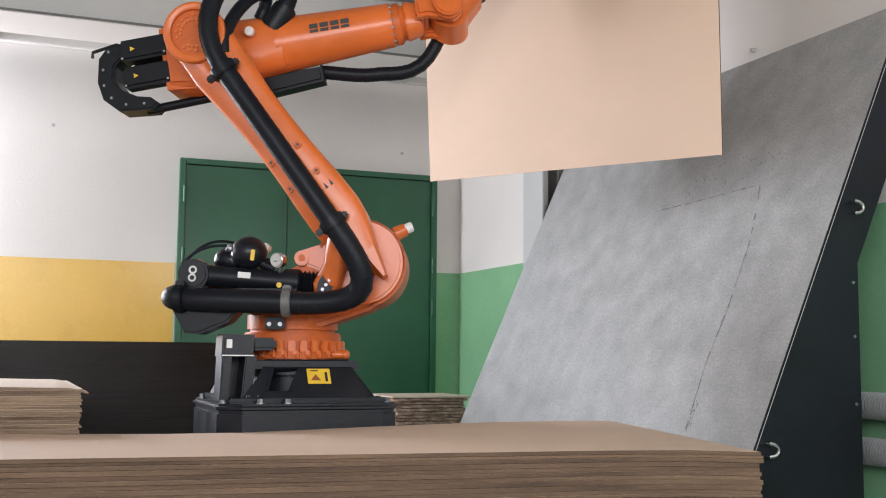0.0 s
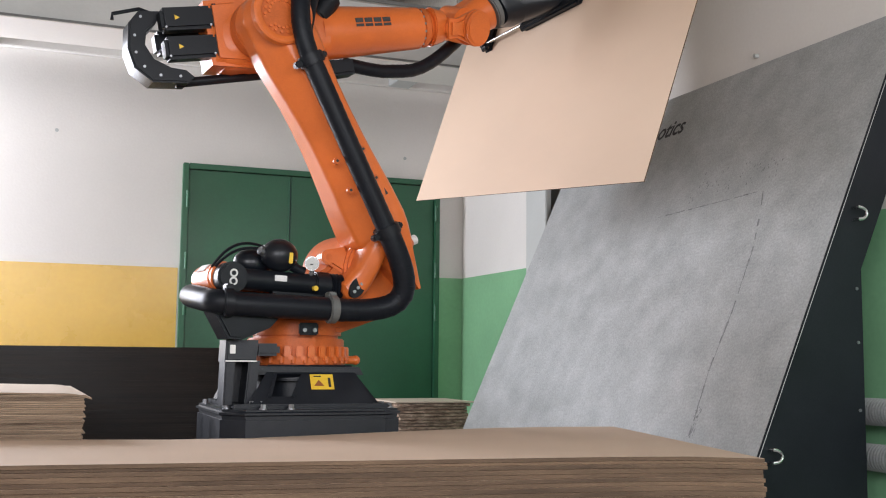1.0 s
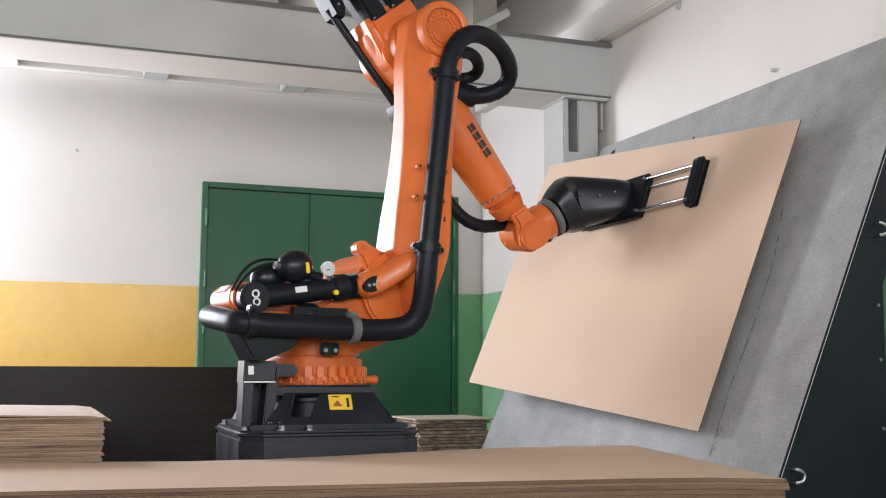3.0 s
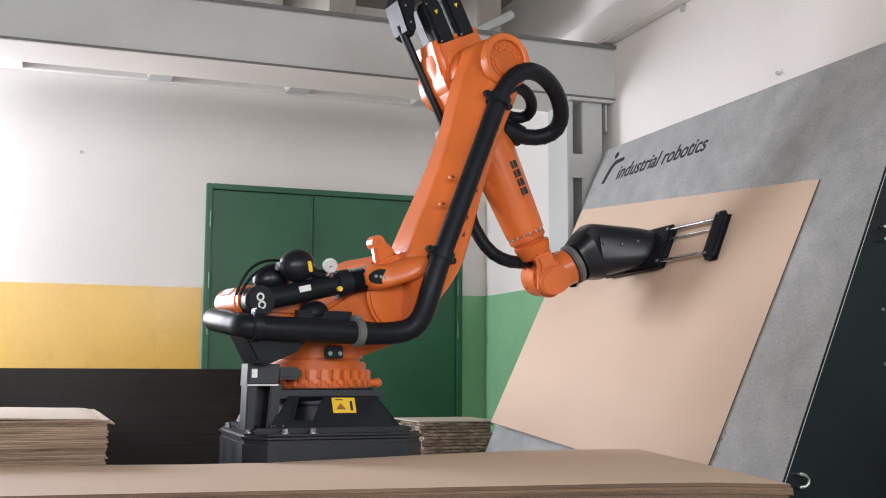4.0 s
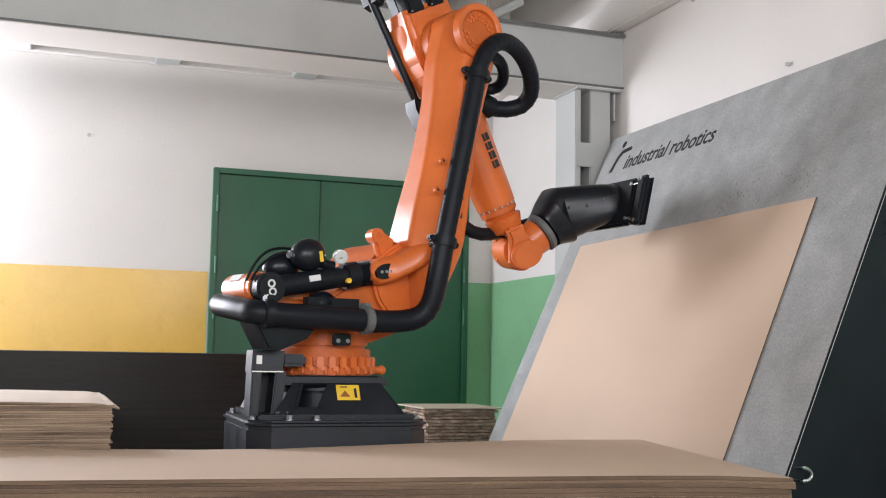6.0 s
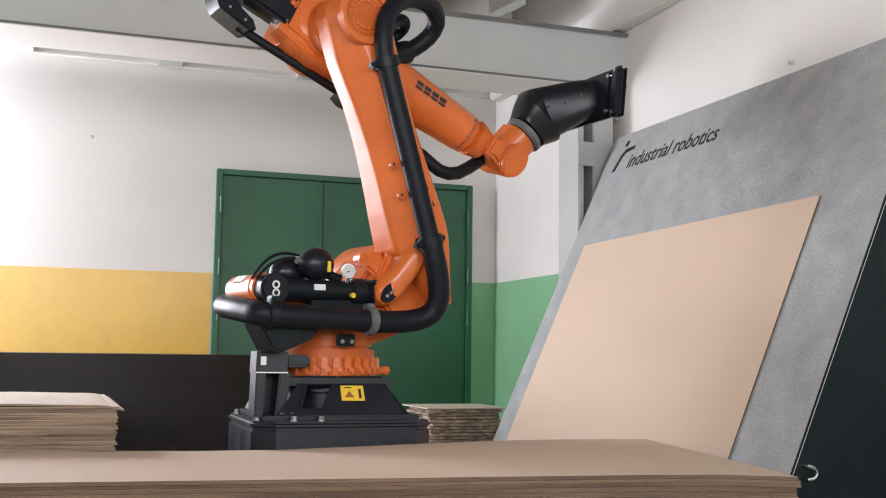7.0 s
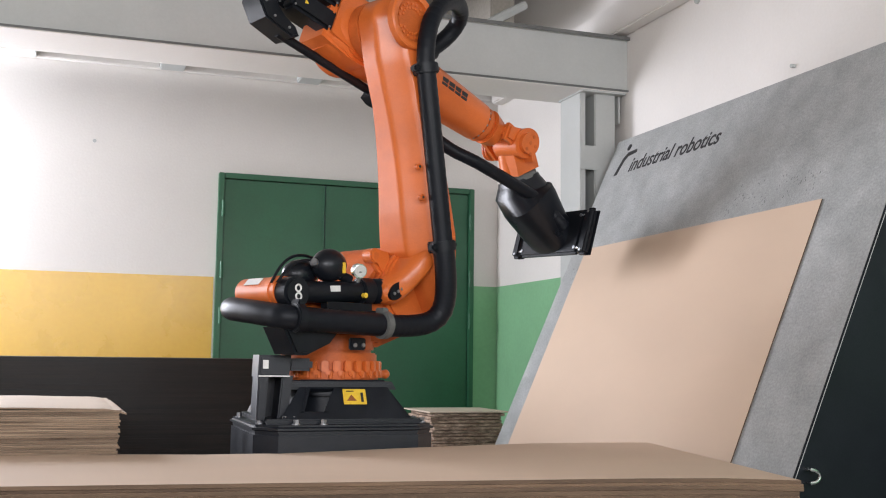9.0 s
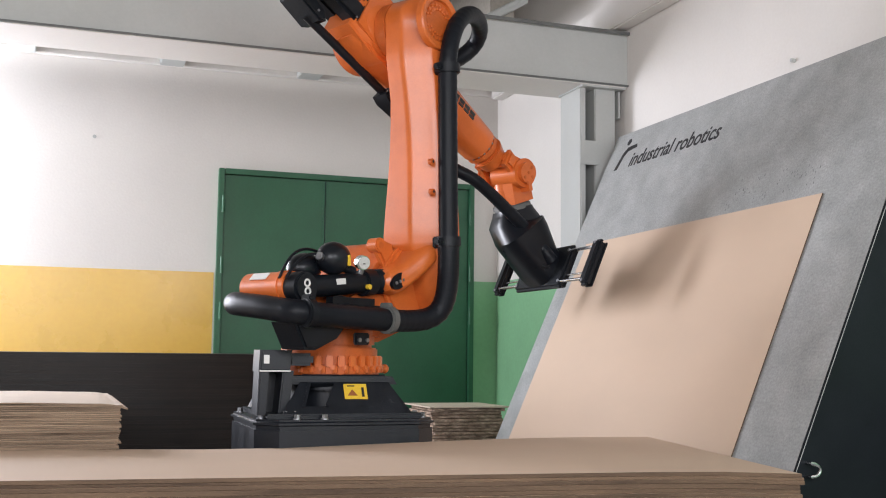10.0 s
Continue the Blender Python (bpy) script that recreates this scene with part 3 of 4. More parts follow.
bm = rod(B(), (0.14, -0.10, 0.285), (0.235, -0.10, 0.285), 0.018, seg=16)
ball(bm, (0.235, -0.10, 0.285), 0.021, seg=14)
part("stop_knob", bm, ORANGE, col, "orange end stop")
br = part("cable_bracket", box(B(), -0.039, -0.232, 0.411, 0.082, 0.02, 0.05, 0.005), BLACK_PLASTIC, col, "black bracket with two bolts")
for dx in (-0.022, 0.022):
    part("bolt", rod(B(), (-0.039 + dx, -0.249, 0.406), (-0.039 + dx, -0.238, 0.406), 0.009, seg=10), BOLT, br)
# drive motor at the rear of the column
bm = rod(B(), (-0.384, -0.21, 0.610), (-0.384, 0.075, 0.610), 0.060, seg=36, bevel=0.014)
rod(bm, (-0.384, -0.17, 0.610), (-0.384, -0.135, 0.610), 0.064, seg=36, bevel=0.004)
prism(bm, [(-0.40, 0.555), (-0.10, 0.555), (-0.10, 0.640), (-0.38, 0.655)], -0.14, 0.05, "y", 0.015)
motor = part("pivot_housing", bm, ORANGE, col, "orange painted pivot housing")
part("housing_label", box(B(), 0, 0, 0, 0.004, 0.10, 0.036, 0.001, m=pose(-0.429, -0.045, 0.652, 0, 43, 0)), WHITE_LABEL, motor, "pale worn label")
part("valve_block", box(B(), -0.222, -0.09, 0.715, 0.11, 0.09, 0.035, 0.008, m=pose(0, 0, 0, 0, 6, 0)), WHITE_LABEL, col, "white plastic cover")
part("hose_tray", prism(B(), [(-0.452, 0.47), (-0.172, 0.465), (-0.222, 0.41), (-0.337, 0.362), (-0.392, 0.365)], -0.29, -0.14, "y", 0.01), BLACK_PLASTIC, col, "black angled hose tray")
part("lower_cover", box(B(), -0.072, -0.20, 0.53, 0.30, 0.10, 0.10, 0.03), BLACK_PLASTIC, col)
hp = [Vector(p) + Vector((0.048, 0, 0)) for p in ((-0.30, 0.20, 0.555), (-0.415, 0.17, 0.552), (-0.487, 0.07, 0.545), (-0.505, -0.09, 0.530), (-0.50, -0.215, 0.515), (-0.485, -0.285, 0.507), (-0.41, -0.305, 0.500), (-0.30, -0.315, 0.497), (-0.15, -0.32, 0.493), (0.03, -0.325, 0.488))]
fine = []
for k in range(len(hp) - 1):
    p0, p1, p2, p3 = hp[max(k - 1, 0)], hp[k], hp[k + 1], hp[min(k + 2, len(hp) - 1)]
    for j in range(8):
        t = j / 8
        fine.append(0.5 * ((2 * p1) + (p2 - p0) * t + (2 * p0 - 5 * p1 + 4 * p2 - p3) * t * t + (3 * p1 - p0 - 3 * p2 + p3) * t ** 3))
fine.append(hp[-1])
HR = 0.047
part("base_hose", tube(B(), fine, HR, 20, 0.0012), RUBBER, col, "black ribbed protective hose")
for x, z in ((-0.407, 0.505), (0.020, 0.490)):
    bm = rod(B(), (x - 0.018, -0.31 if x < -0.2 else -0.325, z), (x + 0.018, -0.315 if x < -0.2 else -0.325, z), 0.058, seg=24, bevel=0.004)
    box(bm, x, -0.315, z + 0.055, 0.034, 0.05, 0.03, 0.005)
    part("hose_clamp", bm, BLACK_PLASTIC if x < -0.2 else DARK_STEEL, col, "dark plastic hose clamp")

# counterbalance: a gas cylinder between the column and the arm
cb = part("counterbalance", rod(B(), (0.03, 0, 0), (0.44, 0, 0), 0.044, seg=28, bevel=0.006), BLACK_PLASTIC, robot, "black counterbalance cylinder")
bm = rod(B(), (0, -0.062, 0), (0, 0.07, 0), 0.062, seg=40, bevel=0.010)
cap = part("pivot_cap", bm, BLACK_PLASTIC, cb, "round black pivot cap")
for dz in (-0.016, 0.016):
    bm = B()
    tube(bm, [Vector((0.013 * math.cos(a), -0.0635, dz + 0.013 * math.sin(a))) for a in [2 * math.pi * k / 18 for k in range(19)]], 0.004, 6)
    part("cap_mark", bm, WHITE_LABEL, cap)
part("collar", rod(B(), (0.36, 0, 0), (0.43, 0, 0), 0.056, seg=28, bevel=0.006), BLACK_PLASTIC, cb)
part("type_plate", box(B(), 0.205, -0.042, 0.012, 0.052, 0.006, 0.024, 0.001), WHITE_LABEL, cb, "small white type plate")
acc = part("accumulator", ball(B(), (0.21, 0.0, 0.108), 0.068, (1.12, 1, 1), 28), BLACK_GLOSS, cb, "round black gas accumulator")
part("accumulator_label", box(B(), 0.235, -0.064, 0.095, 0.016, 0.008, 0.044, 0.002, m=pose(0, 0, 0)), YELLOW_LABEL, acc)
part("valve", rod(B(), (0.15, 0, 0.11), (0.118, -0.012, 0.122), 0.017, seg=12, bevel=0.003), BOLT, acc)
part("neck", rod(B(), (0.26, 0, 0.07), (0.32, 0, 0.05), 0.02, seg=12), RUBBER, acc)
part("accumulator", ball(B(), (0.13, 0.09, 0.075), 0.062, (1.3, 1, 1), 24), BLACK_GLOSS, cb, "round black gas accumulator")
part("accumulator", ball(B(), (0.255, 0.03, -0.095), 0.056, (1.15, 1, 0.9), 24), RUBBER, cb, "round black gas accumulator")
g = part("pressure_gauge", rod(B(), (0.331, -0.055, 0.082), (0.345, -0.020, 0.086), 0.030, seg=28, bevel=0.004), STEEL, cb, "round pressure gauge")
part("gauge_face", rod(B(), (0.3296, -0.0585, 0.0816), (0.3310, -0.0550, 0.082), 0.025, seg=28), GLASS_FACE, g, "white gauge dial")
part("needle", box(B(), 0.334, -0.0585, 0.078, 0.022, 0.003, 0.004), INK, g)
part("gauge_stem", rod(B(), (0.345, -0.03, 0.06), (0.345, -0.01, 0.02), 0.010, seg=10), BOLT, g)
part("seal_plug", rod(B(), (0.352, -0.062, -0.018), (0.352, -0.045, -0.018), 0.011, seg=12), YELLOW_LABEL, cb, "yellow plug")
for off, hgt in ((-0.01, 0.10), (0.03, 0.135)):
    part("thin_cable", tube(B(), bezier(Vector((-0.06, off, 0.04)), Vector((0.02, off, 0.04 + hgt)), Vector((0.12, off + 0.02, 0.09 + hgt * 0.7)), Vector((0.30, off + 0.03, 0.08)), 16), 0.006, 8), RUBBER, cb)
bm = B()
tube(bm, [Vector((-0.02 - 0.0085 * k, 0, 0)) for k in range(15)], 0.040, 24, 0.014)
part_bellows = part("bellows", bm, RUBBER, robot, "black rubber bellows")

# link arm: x forward, y across, z along the arm
W0, W1 = -0.370, -0.175
ARM = [(-0.115, 0.034, 0.055), (-0.05, 0.010, 0.078), (0.02, -0.010, 0.100), (0.09, -0.045, 0.124), (0.15, -0.080, 0.140), (0.21, -0.084, 0.146), (0.32, -0.084, 0.141), (0.40, -0.081, 0.134),
       (0.50, -0.080, 0.125), (0.60, -0.082, 0.119), (0.70, -0.088, 0.115), (0.80, -0.098, 0.115), (0.90, -0.111, 0.121), (0.98, -0.121, 0.127)]   # height, rear edge, front edge


def arm_section(x0, x1, y0, y1):
    """One cut through the arm: a flat cheek, a wide soft chamfer behind it and a small one before it."""
    k = min(1.0, (x1 - x0) / 0.22)
    flank = [(0, 0.120), (0, 0.106), (0.004, 0.096), (0.013, 0.086), (0.030, 0.068), (0.048, 0.048), (0.066, 0.024), (0.080, 0.004), (0.086, 0.0)]
    nose = [(0.030, 0), (0.018, 0.004), (0.006, 0.016), (0, 0.040)]
    return [(x0, y1)] + [(x0 + x * k, y0 + y) for x, y in flank] + [(x1 - x * k, y0 + y) for x, y in nose] + [(x1, y1)]


def arm_rows():
    zs, r = [], 0.128
    for k in range(len(ARM) - 1):
        zs += [ARM[k][0] + (ARM[k + 1][0] - ARM[k][0]) * j / 3 for j in range(3)]
    zs += [L2 - 0.15 * (1 - j / 3) for j in range(4)] + [L2 + r * math.sin(radians(a)) for a in (12, 24, 36, 48, 60, 70, 79)]
    h, lo, hi = ([a[j] for a in ARM] for j in range(3))
    for z in sorted(set(zs)):
        if z > L2:
            w = math.sqrt(max(r * r - (z - L2) ** 2, 1e-6))
            x0, x1 = -w, w
        else:
            k = min(max([i for i in range(len(h)) if h[i] <= z + 1e-9], default=0), len(h) - 2)
            u = min((z - h[k]) / (h[k + 1] - h[k]), 1.0)
            x0, x1 = lo[k] + (lo[k + 1] - lo[k]) * u, hi[k] + (hi[k + 1] - hi[k]) * u
        yield z, x0, x1


bm = B()
rings = []
for z, x0, x1 in arm_rows():
    y1 = W1 + 0.085 * max(0.0, min(1.0, 1 - (z - 0.05) / 0.75))
    rings.append([bm.verts.new((x, y, z)) for x, y in arm_section(x0, x1, W0, y1)])
for q, w in zip(rings, rings[1:]):
    for k in range(len(q)):
        bm.faces.new((q[k], q[(k + 1) % len(q)], w[(k + 1) % len(q)], w[k]))
bm.faces.new(rings[0])
bm.faces.new(rings[-1])
# the ear that carries the pin of the counterbalance
loft(bm, [(Vector((-0.222, -0.205, 0.000)), ey, ez, 0.045, 0.020), (Vector((-0.207, -0.205, 0.001)), ey, ez, 0.062, 0.044), (Vector((-0.166, -0.207, 0.004)), ey, ez, 0.068, 0.060),
          (Vector((-0.12, -0.215, 0.026)), ey, ez, 0.078, 0.062), (Vector((-0.07, -0.228, 0.070)), ey, ez, 0.095, 0.066), (Vector((-0.02, -0.240, 0.115)), ey, ez, 0.105, 0.068), (Vector((0.03, -0.245, 0.15)), ey, ez, 0.10, 0.06)], 36)
link = part("link_arm", bm, ORANGE, robot, "long orange cast link arm")
part("lower_hub", rod(B(), (0, W1 - 0.002, 0), (0, -0.09, 0), 0.16, seg=48, bevel=0.012), ORANGE_CAST, link)
part("elbow_hub", rod(B(), (0, W1 - 0.002, L2), (0, -0.10, L2), 0.128, seg=48, bevel=0.01), ORANGE_CAST, link)
def annulus(bm, cx, cz, r0, r1, y0, y1, n=48):
    """A flat ring about the y axis between the radii r0 and r1, its front at y0."""
    prof = [(r0, y1), (r0 + 0.004, y0 + 0.004), (r0 + 0.010, y0), (r1 - 0.010, y0), (r1 - 0.003, y0 + 0.005), (r1, y1)]
    rows = [[bm.verts.new((cx + r * math.cos(2 * math.pi * k / n), y, cz + r * math.sin(2 * math.pi * k / n))) for r, y in prof] for k in range(n)]
    for k in range(n):
        q, w = rows[k], rows[(k + 1) % n]
        for j in range(len(prof) - 1):
            bm.faces.new((q[j], q[j + 1], w[j + 1], w[j]))
    return bm


part("elbow_rim", annulus(B(), 0, L2, 0.090, 0.127, W0 - 0.022, W0 + 0.01), ORANGE, link)
disc = part("elbow_cover", rod(B(), (0, W0 - 0.003, L2), (0, W0 + 0.01, L2), 0.094, seg=48), ORANGE_CAST, link, "round sunken orange cover with screws")
sc = None
for rr, arcs in ((0.074, (20, 160)), (0.074, (200, 340)), (0.056, (30, 150)), (0.056, (210, 330))):
    for k in range(8):
        a = radians(arcs[0] + (arcs[1] - arcs[0]) * k / 7)
        mm = pose(rr * math.cos(a), W0 - 0.005, L2 + rr * math.sin(a))
        if sc is None:
            sc = part("cover_screw", rod(B(), (0, -0.004, 0), (0, 0.006, 0), 0.0065, seg=8), ORANGE, disc, "", mm)
        else:
            share("cover_screw", sc, disc, mm)
bm = rod(B(), (-0.158, -0.279, 0.0), (-0.158, -0.262, 0.0), 0.045, seg=28)
for v in bm.verts:
    v.co.z = v.co.z * 0.75 + (v.co.x + 0.158) * 0.3
bm.transform(Matrix.Translation((-0.008, 0, 0.002)))
pinp = part("pin_plate", bm, BLACK_PLASTIC, link, "dark oval pin plate")
for k in (-1, 0, 1):
    part("pin_hole", rod(B(), (-0.166 + k * 0.022, -0.284, k * 0.007), (-0.166 + k * 0.022, -0.274, k * 0.007), 0.007, seg=10), BOLT, pinp)
bo = None
for vx, uz in ((-0.056, 0.512), (-0.056, 0.382), (0.073, 0.511), (0.073, 0.382)):
    mm = pose(vx, W0, uz)
    if bo is None:
        bm = rod(B(), (0, -0.012, 0), (0, 0.01, 0), 0.014, seg=16, bevel=0.003)
        bo = part("boss", bm, ORANGE_CAST, link, "", mm)
    else:
        share("boss", bo, link, mm)
    part("boss_hole", rod(B(), (vx, W0 - 0.0135, uz), (vx, W0 - 0.011, uz), 0.006, seg=10), INK, link)
bm = prism(B(), [(-0.09, 0.08), (-0.10, 0.165), (-0.172, 0.188), (-0.214, 0.165), (-0.192, 0.125), (-0.15, 0.06)], -0.185, -0.14, "y", 0.012)
rod(bm, (-0.187, -0.192, 0.159), (-0.187, -0.13, 0.159), 0.032, seg=20, bevel=0.005)
eye_ = part("lifting_eye", bm, ORANGE, link, "orange lifting eye")
part("eye_hole", rod(B(), (-0.187, -0.1935, 0.159), (-0.187, -0.1915, 0.159), 0.015, seg=16), ORANGE_CAST, eye_)
CLO, CHI = Vector((0.004, -0.408, 0.167)), Vector((0.010, -0.416, 0.920))
part("arm_hose", tube(B(), [CLO.lerp(CHI, k / 40) for k in range(41)], 0.041, 20, 0.0012), RUBBER, link, "black protective hose along the arm")
for cpt in (CLO, CHI):
    bm = rod(B(), cpt - Vector((0, 0, 0.022)), cpt + Vector((0, 0, 0.022)), 0.054, seg=26, bevel=0.004)
    box(bm, cpt.x - 0.005, cpt.y, cpt.z, 0.15, 0.035, 0.026, 0.006)
    box(bm, cpt.x, cpt.y + 0.04, cpt.z, 0.07, 0.05, 0.05, 0.006)
    part("hose_clamp", bm, BLACK_PLASTIC, link, "black plastic hose clamp")
for k, (vx, uz) in enumerate(((0.035, 0.30), (0.06, 0.30), (0.085, 0.30))):
    part("type_mark", prism(B(), [(vx, uz), (vx + 0.014, uz), (vx + 0.007, uz + 0.03)], W0 - 0.0006, W0 + 0.001, "y"), INK, link)

# forearm: x along the forearm, y across, z above it
bm = rod(B(), (0, -0.10, 0), (0, 0.16, 0), 0.150, seg=48, bevel=0.015)
loft(bm, [(Vector((-0.15, 0.02, -0.015)), ey, ez, 0.125, 0.125), (Vector((-0.10, 0.02, -0.01)), ey, ez, 0.135, 0.14), (Vector((0.05, 0.0, 0)), ey, ez, 0.118, 0.142),
          (Vector((0.18, 0.0, 0)), ey, ez, 0.113, 0.130), (Vector((0.32, 0.0, 0)), ey, ez, 0.114, 0.120)], 36)
prism(bm, [(-0.205, -0.125), (-0.205, 0.145), (-0.06, 0.150), (0.06, 0.135), (0.16, -0.05), (0.10, -0.140), (-0.02, -0.150)], -0.105, 0.13, "y", 0.028, 3)
rod(bm, (0.29, 0, 0), (0.80, 0, 0), 0.121, 0.094, seg=48, bevel=0.006)
fore = part("forearm", bm, ORANGE, robot, "orange cast forearm")
part("forearm_ring", rod(B(), (0.800, 0, 0), (0.835, 0, 0), 0.090, seg=40, bevel=0.006), ORANGE_CAST, fore)
for k in range(16):
    a = 2 * math.pi * k / 16
    mm = pose(0.7965, 0.086 * math.cos(a), 0.086 * math.sin(a))
    if k == 0:
        sc2 = part("ring_bolt", rod(B(), (-0.004, 0, 0), (0.008, 0, 0), 0.006, seg=8), BOLT, fore, "", mm)
    else:
        share("ring_bolt", sc2, fore, mm)
part("forearm_nose", rod(B(), (0.835, 0, 0), (0.868, 0, 0), 0.082, 0.062, seg=36, bevel=0.005), ORANGE, fore)
# plain mark in place of the maker's name
for k in range(4):
    x0 = 0.449 + k * 0.045
    bm = B()
    for za, zb, d in ((-0.004, 0.008, 0.0), (0.014, 0.034, 0.0025)):
        prism(bm, [(x0, za), (x0 + 0.036, za), (x0 + 0.036, zb), (x0, zb)], -0.1150 + d + 0.050 * (x0 - 0.449), -0.10 + 0.050 * (x0 - 0.449), "y")
    part("name_mark", bm, INK, fore, "plain dark bars on the forearm")
part("stop_buffer", rod(B(), (0.20, -0.13, 0.04), (0.20, -0.16, 0.04), 0.020, seg=16, bevel=0.004), WHITE_LABEL, fore, "white stop buffer")
part("hose_socket", rod(B(), (0.285, -0.070, 0.060), (0.365, -0.085, 0.142), 0.058, 0.050, seg=24, bevel=0.006), BLACK_PLASTIC, fore, "black hose socket")
for yy, zz in ((-0.05, 0.075), (-0.05, -0.045), (0.10, 0.015)):
    bm = box(B(), -0.275, yy, zz, 0.23, 0.088, 0.095, 0.014)
    box(bm, -0.165, yy, zz, 0.03, 0.10, 0.105, 0.008)
    mo = part("wrist_motor", bm, BLACK_PLASTIC, fore, "black servo motor")
    part("motor_mark", prism(B(), [(-0.335, zz - 0.008), (-0.315, zz), (-0.335, zz + 0.012)], yy - 0.0460, yy - 0.043, "y"), YELLOW_LABEL, mo)
    for bx_ in (-0.375, -0.19):
        part("bolt", rod(B(), (bx_, yy - 0.047, zz - 0.035), (bx_, yy - 0.042, zz - 0.035), 0.005, seg=8), BOLT, mo)
# the guard plate behind the motors
ring = [(-0.36, 0.125), (-0.46, 0.13), (-0.505, 0.085), (-0.525, -0.02), (-0.51, -0.10), (-0.445, -0.165), (-0.30, -0.18), (-0.27, -0.155),
        (-0.30, -0.125), (-0.36, -0.11), (-0.425, -0.07), (-0.452, -0.01), (-0.44, 0.04), (-0.40, 0.07)]
gp = part("guard_plate", prism(B(), ring, -0.02, 0.12, "y", 0.008), BLACK_PLASTIC, fore, "black motor guard plate")
for x, z in ((-0.455, 0.105), (-0.49, 0.03), (-0.495, -0.04), (-0.47, -0.10), (-0.41, -0.14), (-0.33, -0.15)):
    part("bolt", rod(B(), (x, -0.025, z), (x, -0.018, z), 0.006, seg=8), BOLT, gp)
part("handle", tube(B(), [Vector((-0.36, 0.05, 0.12)), Vector((-0.44, 0.05, 0.155)), Vector((-0.55, 0.05, 0.14)), Vector((-0.555, 0.05, 0.115))], 0.008, 8), BLACK_PLASTIC, fore)
bm = rod(B(), (-0.34, 0.05, -0.165), (0.22, 0.06, -0.150), 0.020, seg=16)
prism(bm, [(0.18, -0.185), (0.22, -0.20), (0.46, -0.185), (0.46, -0.12), (0.20, -0.115)], 0.0, 0.11, "y", 0.012)
part("cable_duct", bm, BLACK_PLASTIC, fore, "black cable duct under the forearm")

# wrist: fork on the forearm, hand on the fork
bm = B()
prism(bm, [(-0.135, -0.036), (-0.09, -0.034), (-0.03, -0.052)] + arc(0, 0, 0.066, -80, 80, 12) + [(-0.03, 0.052), (-0.09, 0.034), (-0.135, 0.036)], 0.055, 0.098, "y", 0.012)
prism(bm, [(-0.135, -0.036), (-0.09, -0.034), (-0.03, -0.050)] + arc(0, 0, 0.062, -80, 80, 12) + [(-0.03, 0.050), (-0.09, 0.034), (-0.135, 0.036)], -0.098, -0.055, "y", 0.012)
rod(bm, (-0.19, 0, 0), (-0.115, 0, 0), 0.072, 0.056, seg=32, bevel=0.006)
box(bm, -0.115, 0, 0, 0.05, 0.19, 0.075, 0.022, seg=3)
for y0, y1, r in ((0.094, 0.106, 0.066), (0.106, 0.112, 0.060), (0.112, 0.124, 0.064), (0.124, 0.129, 0.056)):
    rod(bm, (0, y0, 0), (0, y1, 0), r, seg=36, bevel=0.002)
bm.transform(Matrix.Diagonal((1.0, 1.12, 1.28, 1)))
fork = part("wrist_fork", bm, ORANGE, robot, "orange wrist fork")
bm = rod(B(), (0, -0.128, 0), (0, 0.052, 0), 0.070, seg=36, bevel=0.020)
rod(bm, (-0.01, 0, 0), (0.145, 0, 0), 0.058, 0.070, seg=32, bevel=0.010)
prism(bm, [(-0.03, -0.058), (0.14, -0.062), (0.14, 0.062), (-0.03, 0.058)], -0.125, 0.03, "y", 0.05, 4)
bm.transform(Matrix.Diagonal((1.05, 1.12, 1.28, 1)))
hnd = part("wrist_head", bm, ORANGE, robot, "orange wrist head")
for x, z in ((0.0, 0.0), (0.028, 0.020), (0.050, -0.018), (0.018, -0.030), (-0.020, 0.026)):
    part("wrist_screw", rod(B(), (x, -0.1455, z * 1.25), (x, -0.138, z * 1.25), 0.009, seg=10), ORANGE_CAST, hnd)
part("flange", rod(B(), (0.150, 0, 0), (0.183, 0, 0), 0.098, seg=36, bevel=0.006), DARK_STEEL, hnd, "dark grey steel tool flange")

# gripper: x along its bars, y up its plate, z away from the sheet
FL = AO + TG * 0.18


tny = ex.cross(TG).normalized()
up_ = (tny * 0.75 + ey * 0.6).normalized()
bm = loft(B(), [(FL, ex, tny, 0.094, 0.094), (FL + TG * 0.022, ex, tny, 0.100, 0.100), (FL + TG * 0.028, ex, tny, 0.104, 0.104),
                (FL + TG * 0.075 - tny * 0.0, ex, tny, 0.118, 0.128), (Vector((-0.055, -0.105, 0.265)), ex, up_, 0.126, 0.134), (Vector((-0.045, -0.085, 0.225)), ex, up_, 0.130, 0.130),
                (Vector((-0.012, -0.022, 0.10)), ex, (tny * 0.25 + ey).normalized(), 0.142, 0.112), (Vector((0, -0.005, 0.060)), ex, ey, 0.150, 0.108), (Vector((0, 0, 0.045)), ex, ey, 0.150, 0.106)], 40)
grip = part("gripper_housing", bm, BLACK_GLOSS, robot, "glossy black gripper housing")
plate = part("gripper_plate", box(B(), 0, 0, 0.028, 0.50, 0.235, 0.036, 0.012), BLACK_PLASTIC, grip, "black gripper plate")
part("foam_pad", box(B(), 0, 0, 0.004, 0.48, 0.21, 0.012, 0.003), RUBBER, grip, "black foam pad")
for x, y in ((0.23, 0.085), (0.23, -0.085), (-0.23, 0.085), (-0.23, -0.085)):
    part("bolt", rod(B(), (x, y, 0.045), (x, y, 0.051), 0.009, seg=10), BOLT, plate)
